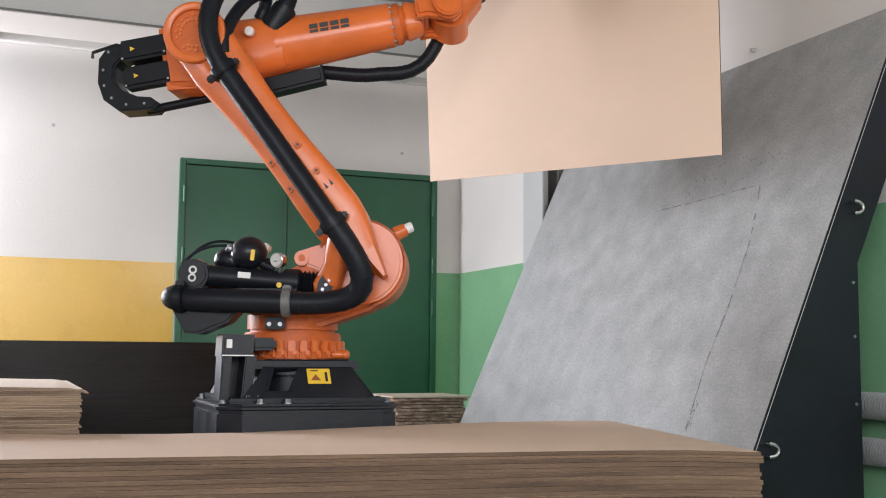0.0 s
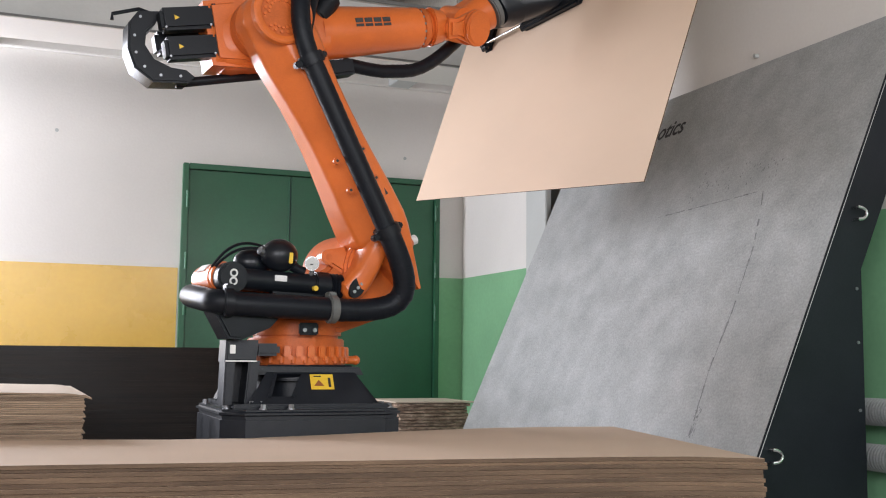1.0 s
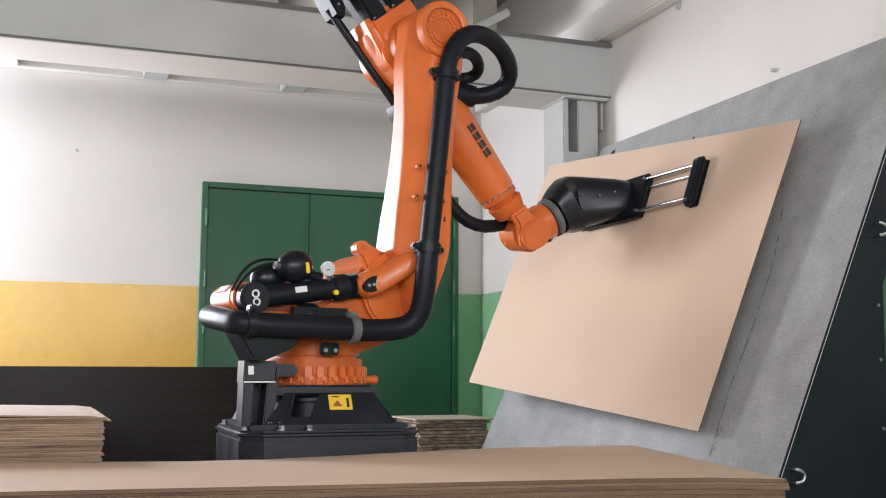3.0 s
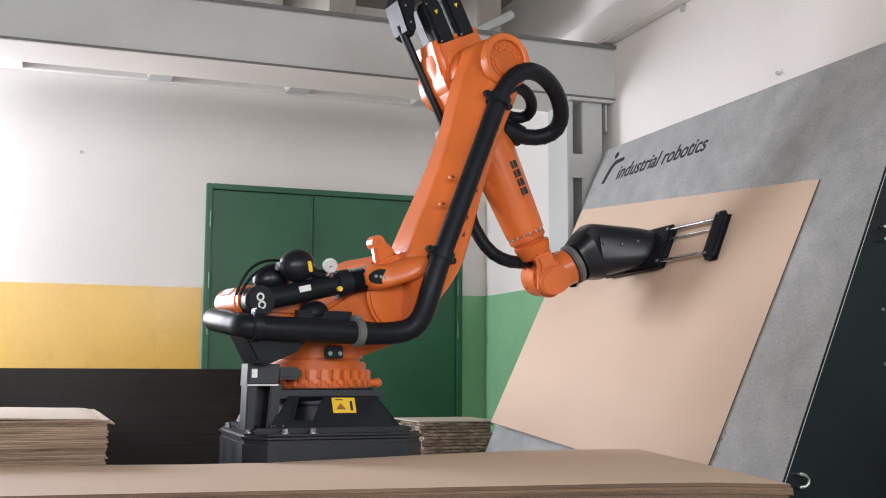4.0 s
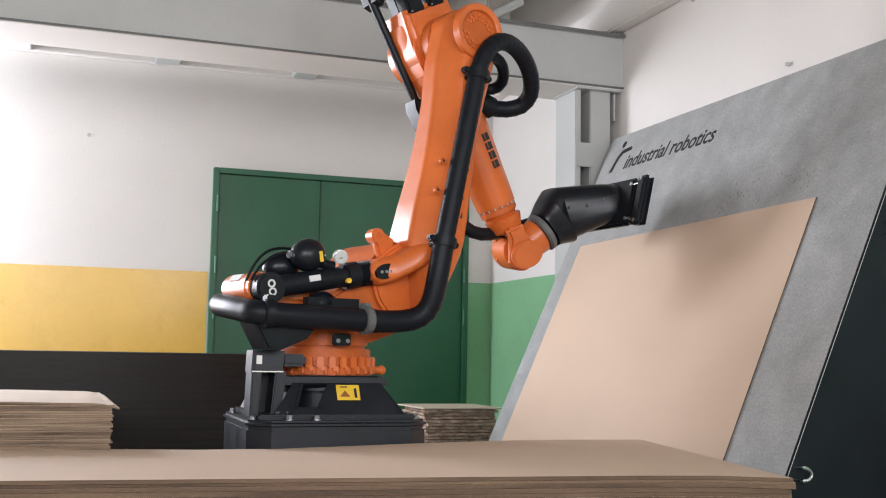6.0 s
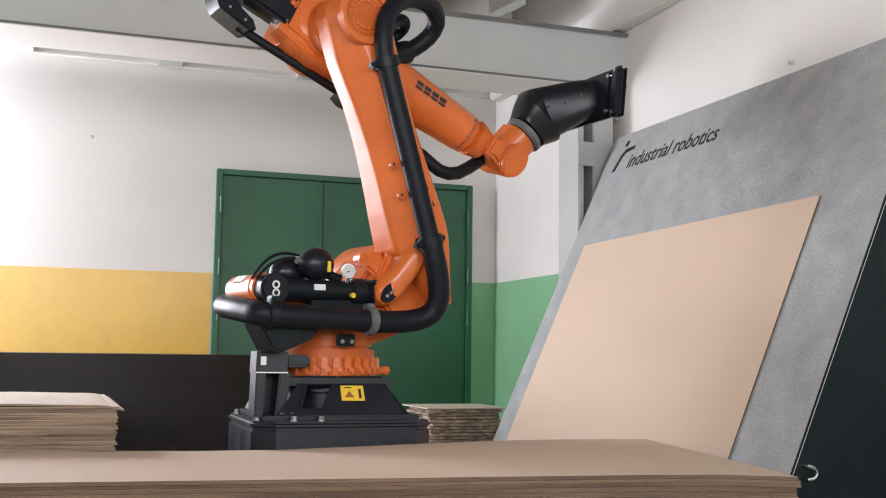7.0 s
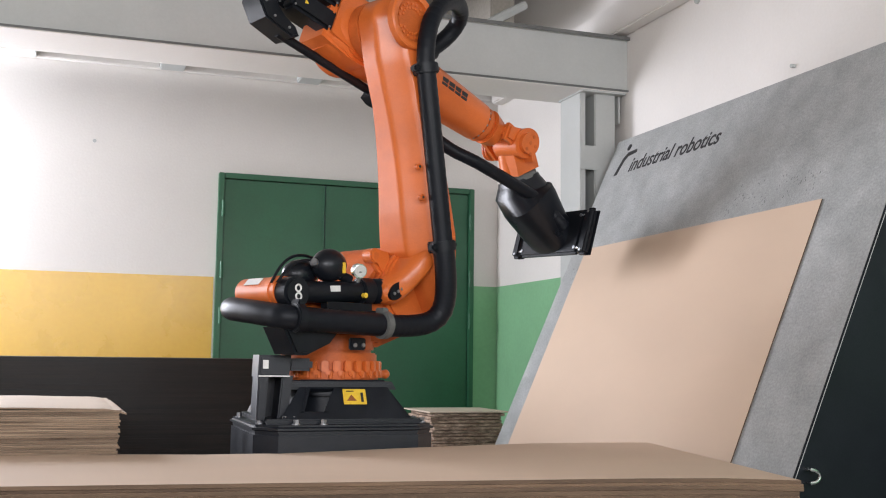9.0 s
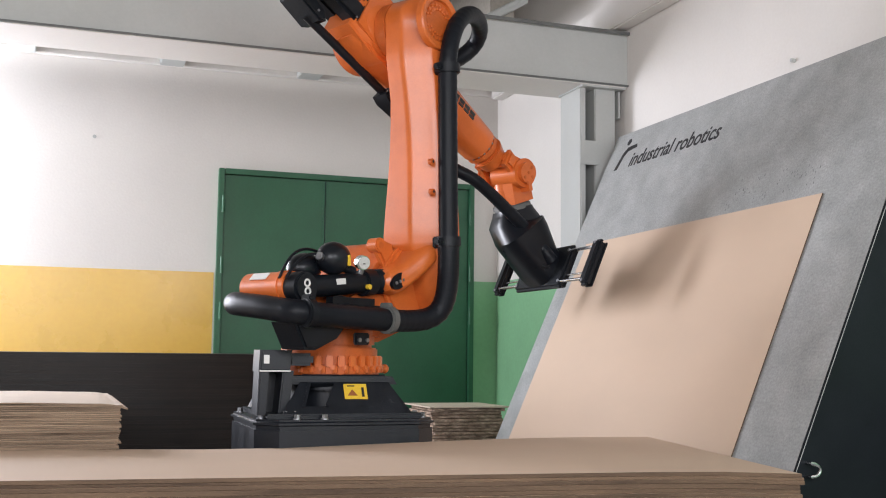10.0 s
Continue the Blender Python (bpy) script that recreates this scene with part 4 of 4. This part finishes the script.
for x, y, z in ((-0.155, -0.02, 0.19), (-0.155, 0.01, 0.12), (0.10, -0.08, 0.27), (0.125, -0.05, 0.19), (0.135, 0.0, 0.12)):
    part("housing_screw", ball(B(), (x * 0.92, y, z), 0.006, seg=8), BOLT, grip)
part("hose_port", rod(B(), (-0.145, -0.015, 0.075), (-0.142, -0.055, 0.150), 0.036, 0.031, seg=20, bevel=0.004), RUBBER, grip, "black hose port")
bars = []
for s_ in (1, -1):
    bar = part("gripper_bar", box(B(), 0, 0, 0.030, 0.070, 0.244, 0.046, 0.016, seg=3), BLACK_PLASTIC, robot, "black gripper end bar")
    part("foam_pad", box(B(), 0, 0, 0.004, 0.060, 0.232, 0.010, 0.003), RUBBER, bar)
    for y, z in ((0.085, 0.036), (-0.085, 0.036), (0.045, 0.020)):
        part("guide_rod", rod(B(), (-s_ * 0.02, y, z), (-s_ * 0.37, y, z), 0.0085 if y != 0.045 else 0.005, seg=14), STEEL, bar, "bright steel guide rod")
    for y in (0.10, -0.10):
        part("bolt", rod(B(), (0, y, 0.052), (0, y, 0.056), 0.008, seg=8), BOLT, bar)
    bars.append((s_, bar))


# short rigid lengths that make up the bending hoses
def segments(count, r, length, material, label):
    out, first = [], None
    for k in range(count):
        if first is None:
            n = 7
            bm = tube(B(), [Vector((0, 0, length * (j / (n - 1) - 0.5))) for j in range(n)], r, 18, 0.0014)
            first = part("hose_segment", bm, material, robot, label)
            out.append(first)
        else:
            out.append(share("hose_segment", first, robot, Matrix(), label))
    return out


seg_low = segments(16, HR * 0.96, 0.062, RUBBER, "black protective hose length")
seg_top = segments(24, 0.038, 0.055, RUBBER, "black protective hose length")
seg_thin = segments(14, 0.026, 0.045, RUBBER, "thin black hose length")
seg_tool = segments(22, 0.030, 0.062, RUBBER, "black vacuum hose length")

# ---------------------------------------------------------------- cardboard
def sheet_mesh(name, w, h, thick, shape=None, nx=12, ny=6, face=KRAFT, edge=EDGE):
    """A sheet of board centred on its middle, its upper face at z = thick."""
    bm = B()
    grid = [[[bm.verts.new((w * (i / nx - 0.5), h * (j / ny - 0.5), k * thick + (shape(w * (i / nx - 0.5), h * (j / ny - 0.5)) if shape else 0)))
              for k in (0, 1)] for j in range(ny + 1)] for i in range(nx + 1)]
    rim = []
    for i in range(nx):
        for j in range(ny):
            q = [grid[i][j], grid[i + 1][j], grid[i + 1][j + 1], grid[i][j + 1]]
            bm.faces.new([v[1] for v in q])
            bm.faces.new([v[0] for v in q[::-1]])
    def edge_face(a, b):
        rim.append(bm.faces.new((a[0], b[0], b[1], a[1])))
    for i in range(nx):
        edge_face(grid[i][0], grid[i + 1][0])
        edge_face(grid[i + 1][ny], grid[i][ny])
    for j in range(ny):
        edge_face(grid[0][j + 1], grid[0][j])
        edge_face(grid[nx][j], grid[nx][j + 1])
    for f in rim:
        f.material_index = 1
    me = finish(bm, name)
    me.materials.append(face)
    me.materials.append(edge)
    return me


def stack(name, label, m, w, h, top_z, low_z, thick, gap, shape, seed, jitter=0.006, face=KRAFT, edge=EDGE, top_shape=None, reach=0.0):
    rnd = random.Random(seed)
    st = empty(name, m)
    tagged(st, label, "cardboard stack")
    count = int((top_z - low_z) / (thick + gap))
    metas = [sheet_mesh("sheet", w, h, thick * k, shape, face=face, edge=edge) for k in (1.0, 0.7, 1.25)]
    z = top_z
    for k in range(count):
        me = metas[0 if k == 0 else rnd.choice((0, 0, 1, 2))]
        th = thick * (1.0 if me is metas[0] else 0.7 if me is metas[1] else 1.25)
        z -= th + gap
        if k == 0 and top_shape:
            me = sheet_mesh("sheet", w, h, thick, top_shape, 80, 6, face, edge)
        o = new("sheet", me)
        o.parent = st
        slip = rnd.uniform(-1, 1) * jitter + (rnd.choice((0, 0, 0, 1, -1)) * jitter * 1.2) if k else reach
        o.matrix_basis = pose(slip, rnd.uniform(-1, 1) * jitter, z, 0, 0, rnd.uniform(-0.12, 0.12))
    box_h = max(z - 0.002, 0.02)
    part("lower_bundle", box(B(), 0, 0, box_h / 2, w * 0.995, h * 0.99, box_h, 0.003), edge, st, "bundled sheets below")
    return st


# front stack: its long side runs across the view
FA = math.degrees(math.atan2(-0.127, 1.0))
fdir, fnor = Vector((math.cos(radians(FA)), math.sin(radians(FA)), 0)), Vector((-math.sin(radians(FA)), math.cos(radians(FA)), 0))
FW, FH = 3.1, 1.18
fc = Vector((2.125, 1.222, 0)) - fdir * FW / 2 + fnor * FH / 2


def front_shape(x, y):
    u = (x / FW + 0.5)
    v = (y / FH + 0.5)
    return 0.010 * math.sin(u * 9.0 + 0.6) * v - 0.030 * v * (1 - u) + 0.012 * max(0, u - 0.75) * 4 * v - 0.012 * max(0, u - 0.9) * 10 * (1 - v)


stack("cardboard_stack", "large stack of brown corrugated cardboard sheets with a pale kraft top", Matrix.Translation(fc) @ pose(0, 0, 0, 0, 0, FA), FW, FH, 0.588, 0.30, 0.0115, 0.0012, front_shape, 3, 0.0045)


def side_shape(x, y):
    return 0.0006 * math.sin(x * 5 + y)


def side_top(x, y):
    u = max(0.0, x - 0.70)
    return 0.0015 * math.sin(x * 6) + 0.003 * math.exp(-((x - 0.40) / 0.16) ** 2) - 1.7 * u * u


stack("cardboard_stack", "stack of pale kraft cardboard sheets with curled top sheet", pose(-0.632, 3.165, 0, 0, 0, 0.4), 1.6, 1.15, 0.738, 0.42, 0.0062, 0.0011, side_shape, 5, 0.0045, KRAFT_PALE, EDGE_PALE, side_top, 0.022)

# dark boards stacked behind
db = empty("dark_board_stack", pose(-0.95, 4.75, 0))
tagged(db, "tall stack of dark brown fibre boards seen edge on", "board stack")
rnd = random.Random(8)
z = 0.917
dmesh = None
k = 0
while z > 0.40:
    th = 0.0135
    z -= th + 0.0001
    mm = pose(rnd.uniform(-0.003, 0.003), rnd.uniform(-0.0015, 0.0015), z)
    if dmesh is None:
        dmesh = part("board", box(B(), 0, 0, th / 2, 4.1, 0.9, th), SLAB, db, "", mm)
    else:
        share("board", dmesh, db, mm)
part("lower_boards", box(B(), 0, 0, z / 2 - 0.001, 4.1, 0.9, z - 0.002, 0.002), SLAB, db)

# short stack of offcuts behind the robot
oc = empty("offcut_stack", pose(2.530, 5.40, 0))
tagged(oc, "small stack of brown board offcuts with ragged edges", "board stack")
z = 0.0
rnd = random.Random(11)
base_me = None
while z < 0.555:
    th = 0.019
    mm = pose(rnd.uniform(-0.016, 0.016), rnd.uniform(-0.02, 0.02), z, 0, 0, rnd.uniform(-1.2, 1.2))
    if base_me is None:
        base_me = part("offcut", box(B(), 0, 0, th / 2, 0.50, 0.50, th, 0.0015, seg=1), CHIP, oc, "", mm)
    else:
        share("offcut", base_me, oc, mm)
    z += th + 0.003
part("top_sheet", box(B(), 0.0, 0.0, z + 0.006, 0.57, 0.57, 0.009, 0.002), KRAFT_PALE, oc, "pale top sheet")

# the sheet that the robot carries
SW, SH = 2.05, 1.345
sheet = new("cardboard_sheet", sheet_mesh("cardboard_sheet", SW, SH, 0.005))
tagged(sheet, "single large flat kraft cardboard sheet held by the gripper", "cardboard sheet")


# ---------------------------------------------------------------- motion
TT = (0, 0.5, 1, 1.5, 2, 2.5, 2.7, 4, 4.5, 5, 5.5, 5.7, 6.8, 7, 7.5, 8, 8.5, 9, 9.5, 10)
J1 = (-21.76, -7.68, 8.2, 10.02, 10.07, 10.04, 10.54, 11.72, 12.28, 12.61, 14.44, 14.64, 15.06, 14.86, 14.74, 14.82, 14.84, 25.36, 31.47, 29.47)
J2 = (-36.53, -34.79, -28.67, -27.42, -24.37, -10.07, -2.17, 21.67, 23.79, 22.55, 18.62, 18.22, -17.83, -18.53, -18.34, -18.41, -18.4, -9.98, -4.89, -2.47)
J3 = (10.05, 11.98, 11.18, 8.43, -5.87, -33.92, -43.92, -64.47, -64.55, -65.2, -67.78, -68.58, -29.44, -25.24, -12.68, -12.44, -12.05, -19.25, -23.71, -30.28)
GW = (0.5213, 0.573, 0.604, 0.6153, 0.6147, 0.6162, 0.6162, 0.6123, 0.6025, 0.5637, 0.5719, 0.5719, 0.5446, 0.5446, 0.8379, 0.723, 0.2273, 0.5147, 0.576, 0.5733)
GX = (0.5615, 0.493, 0.4444, 0.4242, 0.4217, 0.4199, 0.4199, 0.3885, 0.3791, 0.3609, 0.4552, 0.4552, 0.5071, 0.5071, 0.1704, -0.2584, -0.4973, -0.3819, -0.3842, -0.3835)
GY = (-0.4839, -0.4391, -0.4019, -0.3878, -0.3888, -0.3887, -0.3887, -0.3845, -0.3888, -0.4088, -0.418, -0.418, -0.4479, -0.4479, -0.2371, -0.6374, -0.7445, -0.481, -0.4002, -0.4015)
GZ = (-0.4228, -0.4856, -0.5256, -0.5395, -0.5414, -0.5413, -0.5413, -0.5713, -0.585, -0.6204, -0.5395, -0.5395, -0.4957, -0.4957, -0.4611, -0.065, 0.3832, 0.5982, 0.6004, 0.6025)
EXT_T = (0, 4.7, 5.0, 5.5, 5.8, 6.6, 9.4, 9.6, 9.8, 10)
EXT = (0.60, 0.62, 0.61, 0.40, 0.33, 0.29, 0.29, 0.33, 0.42, 0.485)


def smooth_at(ts, vs, t):
    """Smooth interpolation through the values with no overshoot."""
    n = len(ts)
    if t <= ts[0]:
        return vs[0]
    if t >= ts[-1]:
        return vs[-1]
    k = max(i for i in range(n - 1) if ts[i] <= t)
    h = [ts[i + 1] - ts[i] for i in range(n - 1)]
    d = [(vs[i + 1] - vs[i]) / h[i] for i in range(n - 1)]

    def slope(i):
        if i == 0 or i == n - 1:
            return 0.0
        if d[i - 1] * d[i] <= 0:
            return 0.0
        w1, w2 = 2 * h[i] + h[i - 1], h[i] + 2 * h[i - 1]
        return (w1 + w2) / (w1 / d[i - 1] + w2 / d[i])
    u = (t - ts[k]) / h[k]
    m0, m1 = slope(k) * h[k], slope(k + 1) * h[k]
    return (2 * u ** 3 - 3 * u * u + 1) * vs[k] + (u ** 3 - 2 * u * u + u) * m0 + (-2 * u ** 3 + 3 * u * u) * vs[k + 1] + (u ** 3 - u * u) * m1


def axes(o, x, y, z):
    return Matrix(((x.x, y.x, z.x, o.x), (x.y, y.y, z.y, o.y), (x.z, y.z, z.z, o.z), (0, 0, 0, 1)))


def robot_at(t, keep):
    """The poses of the robot's parts in its own space at t seconds."""
    q1, q2, q3 = (radians(smooth_at(TT, j, t)) for j in (J1, J2, J3))
    f, w, up = Vector((math.cos(q1), math.sin(q1), 0)), Vector((-math.sin(q1), math.cos(q1), 0)), Vector((0, 0, 1))
    o = Vector((0, 0, 0))
    out = {"col": axes(o, f, w, up)}
    a2 = f * A1X + up * D1
    u, v = f * math.sin(q2) + up * math.cos(q2), f * math.cos(q2) - up * math.sin(q2)
    out["link"] = axes(a2, v, w, u)
    a3 = a2 + u * L2
    s, n = f * math.cos(q3) + up * math.sin(q3), -f * math.sin(q3) + up * math.cos(q3)
    sw = (s * L4 - w * SKEW).normalized()
    out["fore"] = axes(a3, sw, n.cross(sw), n)
    a5 = a3 + sw * L4
    q = Matrix.Rotation(0, 3, "X").to_quaternion()
    q.w, q.x, q.y, q.z = (smooth_at(TT, g_, t) for g_ in (GW, GX, GY, GZ))
    q.normalize()
    rg = q.to_matrix()
    out["grip"] = Matrix.Translation(a5 - rg @ AO) @ rg.to_4x4()
    tool = (rg @ TG).normalized()
    ax = s.cross(tool)
    ax = ax.normalized() if ax.length > 0.12 or "ax" not in keep else (ax + keep["ax"] * 0.12).normalized()
    if "ax" in keep and ax.dot(keep["ax"]) < 0:
        ax = -ax
    keep["ax"] = ax
    fx = (s - ax * s.dot(ax)).normalized()
    tx = (tool - ax * tool.dot(ax)).normalized()
    out["fork"] = axes(a5, fx, ax, fx.cross(ax))
    out["head"] = axes(a5, tx, ax, tx.cross(ax))
    e = smooth_at(EXT_T, EXT, t)
    for s_, _ in bars:
        out["bar%d" % s_] = out["grip"] @ Matrix.Translation((s_ * e, 0, 0))
    pv = out["col"] @ Vector((-0.374, -0.205, 0.606))
    pin = out["link"] @ Vector((-0.166, -0.195, 0.004))
    dv = (pin - pv).normalized()
    cy = (w - dv * w.dot(dv)).normalized()
    out["cb"] = axes(pv, dv, cy, dv.cross(cy))
    out["bellows"] = axes(pin, dv, cy, dv.cross(cy))

    def through_points(ps):
        ps = [ps[0] * 2 - ps[1]] + ps + [ps[-1] * 2 - ps[-2]]
        out_ = []
        for k in range(1, len(ps) - 2):
            b0, b1, b2, b3 = ps[k - 1:k + 3]
            out_ += [0.5 * (b1 * 2 + (b2 - b0) * r + (b0 * 2 - b1 * 5 + b2 * 4 - b3) * r * r + (b1 * 3 - b0 - b2 * 3 + b3) * r ** 3) for r in (j / 20 for j in range(20))]
        return out_ + [ps[-2]]

    def chain(p0, d0, p3, d3, count):
        return spread(bezier(p0, p0 + d0, p3 + d3, p3, 60), count)

    def spread(pts, count):
        acc_ = [0.0]
        for a, b in zip(pts, pts[1:]):
            acc_.append(acc_[-1] + (b - a).length)
        res, side_ = [], None
        for k in range(count):
            want = acc_[-1] * (k + 0.5) / count
            i = max(j for j in range(len(pts) - 1) if acc_[j] <= want)
            r = (want - acc_[i]) / max(acc_[i + 1] - acc_[i], 1e-6)
            p, dd = pts[i].lerp(pts[i + 1], r), (pts[i + 1] - pts[i]).normalized()
            side_ = (w if side_ is None else side_)
            side_ = (side_ - dd * side_.dot(dd)).normalized()
            res.append(axes(p, side_, dd.cross(side_), dd))
        return res
    cm, lm, fm, gm = out["col"], out["link"], out["fore"], out["grip"]
    out["low"] = chain(cm @ Vector((0.068, -0.325, 0.488)), f * 0.30, lm @ CLO, -u * 0.30, len(seg_low))
    out["top"] = chain(lm @ CHI, u * 0.46 - w * 0.04, fm @ Vector((0.358, -0.085, 0.136)), (n * 1.1 + s * 0.7) * 0.32 - w * 0.12, len(seg_top))
    out["thin"] = chain(lm @ Vector((0.05, -0.36, 1.00)), (u + v * 0.6) * 0.17, fm @ Vector((0.24, -0.08, 0.11)), (n + s * 0.7) * 0.20, len(seg_thin))
    end = gm @ Vector((-0.150, -0.030, 0.105))
    p0 = fm @ Vector((0.44, 0.10, -0.12))
    ye = (fm.inverted() @ end).y
    side_y = max(-0.06, min(0.15, ye * 0.9))
    fold = max(0.0, min(1.0, (-q3 - 0.35) / 0.75))
    low_ = max(0.0, min(1.0, (0.10 - side_y) / 0.16))
    mid = fm @ Vector((L4 - 0.13 - 0.06 * low_, side_y, -0.135 - 0.09 * low_ + 0.05 * fold))
    sag = fm @ Vector((0.44 + (L4 - 0.57) * 0.5, 0.05 + side_y * 0.5, -0.168 - 0.03 * fold - 0.03 * low_))
    out["tool"] = spread(through_points([p0, sag, mid, gm @ Vector((-0.125, -0.105, 0.25)), end]), len(seg_tool))
    return out


def motions():
    step = 0.125
    times = [k * step for k in range(81)]
    keep = {}
    at = [(t, robot_at(t, keep)) for t in times]
    for ob, key in ((col, "col"), (link, "link"), (fore, "fore"), (fork, "fork"), (hnd, "head"), (grip, "grip"), (cb, "cb"), (part_bellows, "bellows"),
                    (bars[0][1], "bar1"), (bars[1][1], "bar-1")):
        walk(ob, [(t, p[key]) for t, p in at])
    for segs, key in ((seg_low, "low"), (seg_top, "top"), (seg_thin, "thin"), (seg_tool, "tool")):
        for k, ob in enumerate(segs):
            walk(ob, [(t, p[key][k]) for t, p in at])
    # the sheet follows the gripper, drops and rests against the board
    hold = Matrix.Translation(BASE)
    inner = pose(0.076, -0.366, -0.0065, 0, 0, -6.4)
    rest = board_pose @ pose(bx(2.968), bs(1.582) - SH / 2, 0.004, 0, 0, 0.6)
    rows = [(t, hold @ p["grip"] @ inner) for t, p in at if t <= 4.70]
    rows += [(4.875, rest), (5.0, rest), (10.0, rest)]
    walk(sheet, rows)


motions()
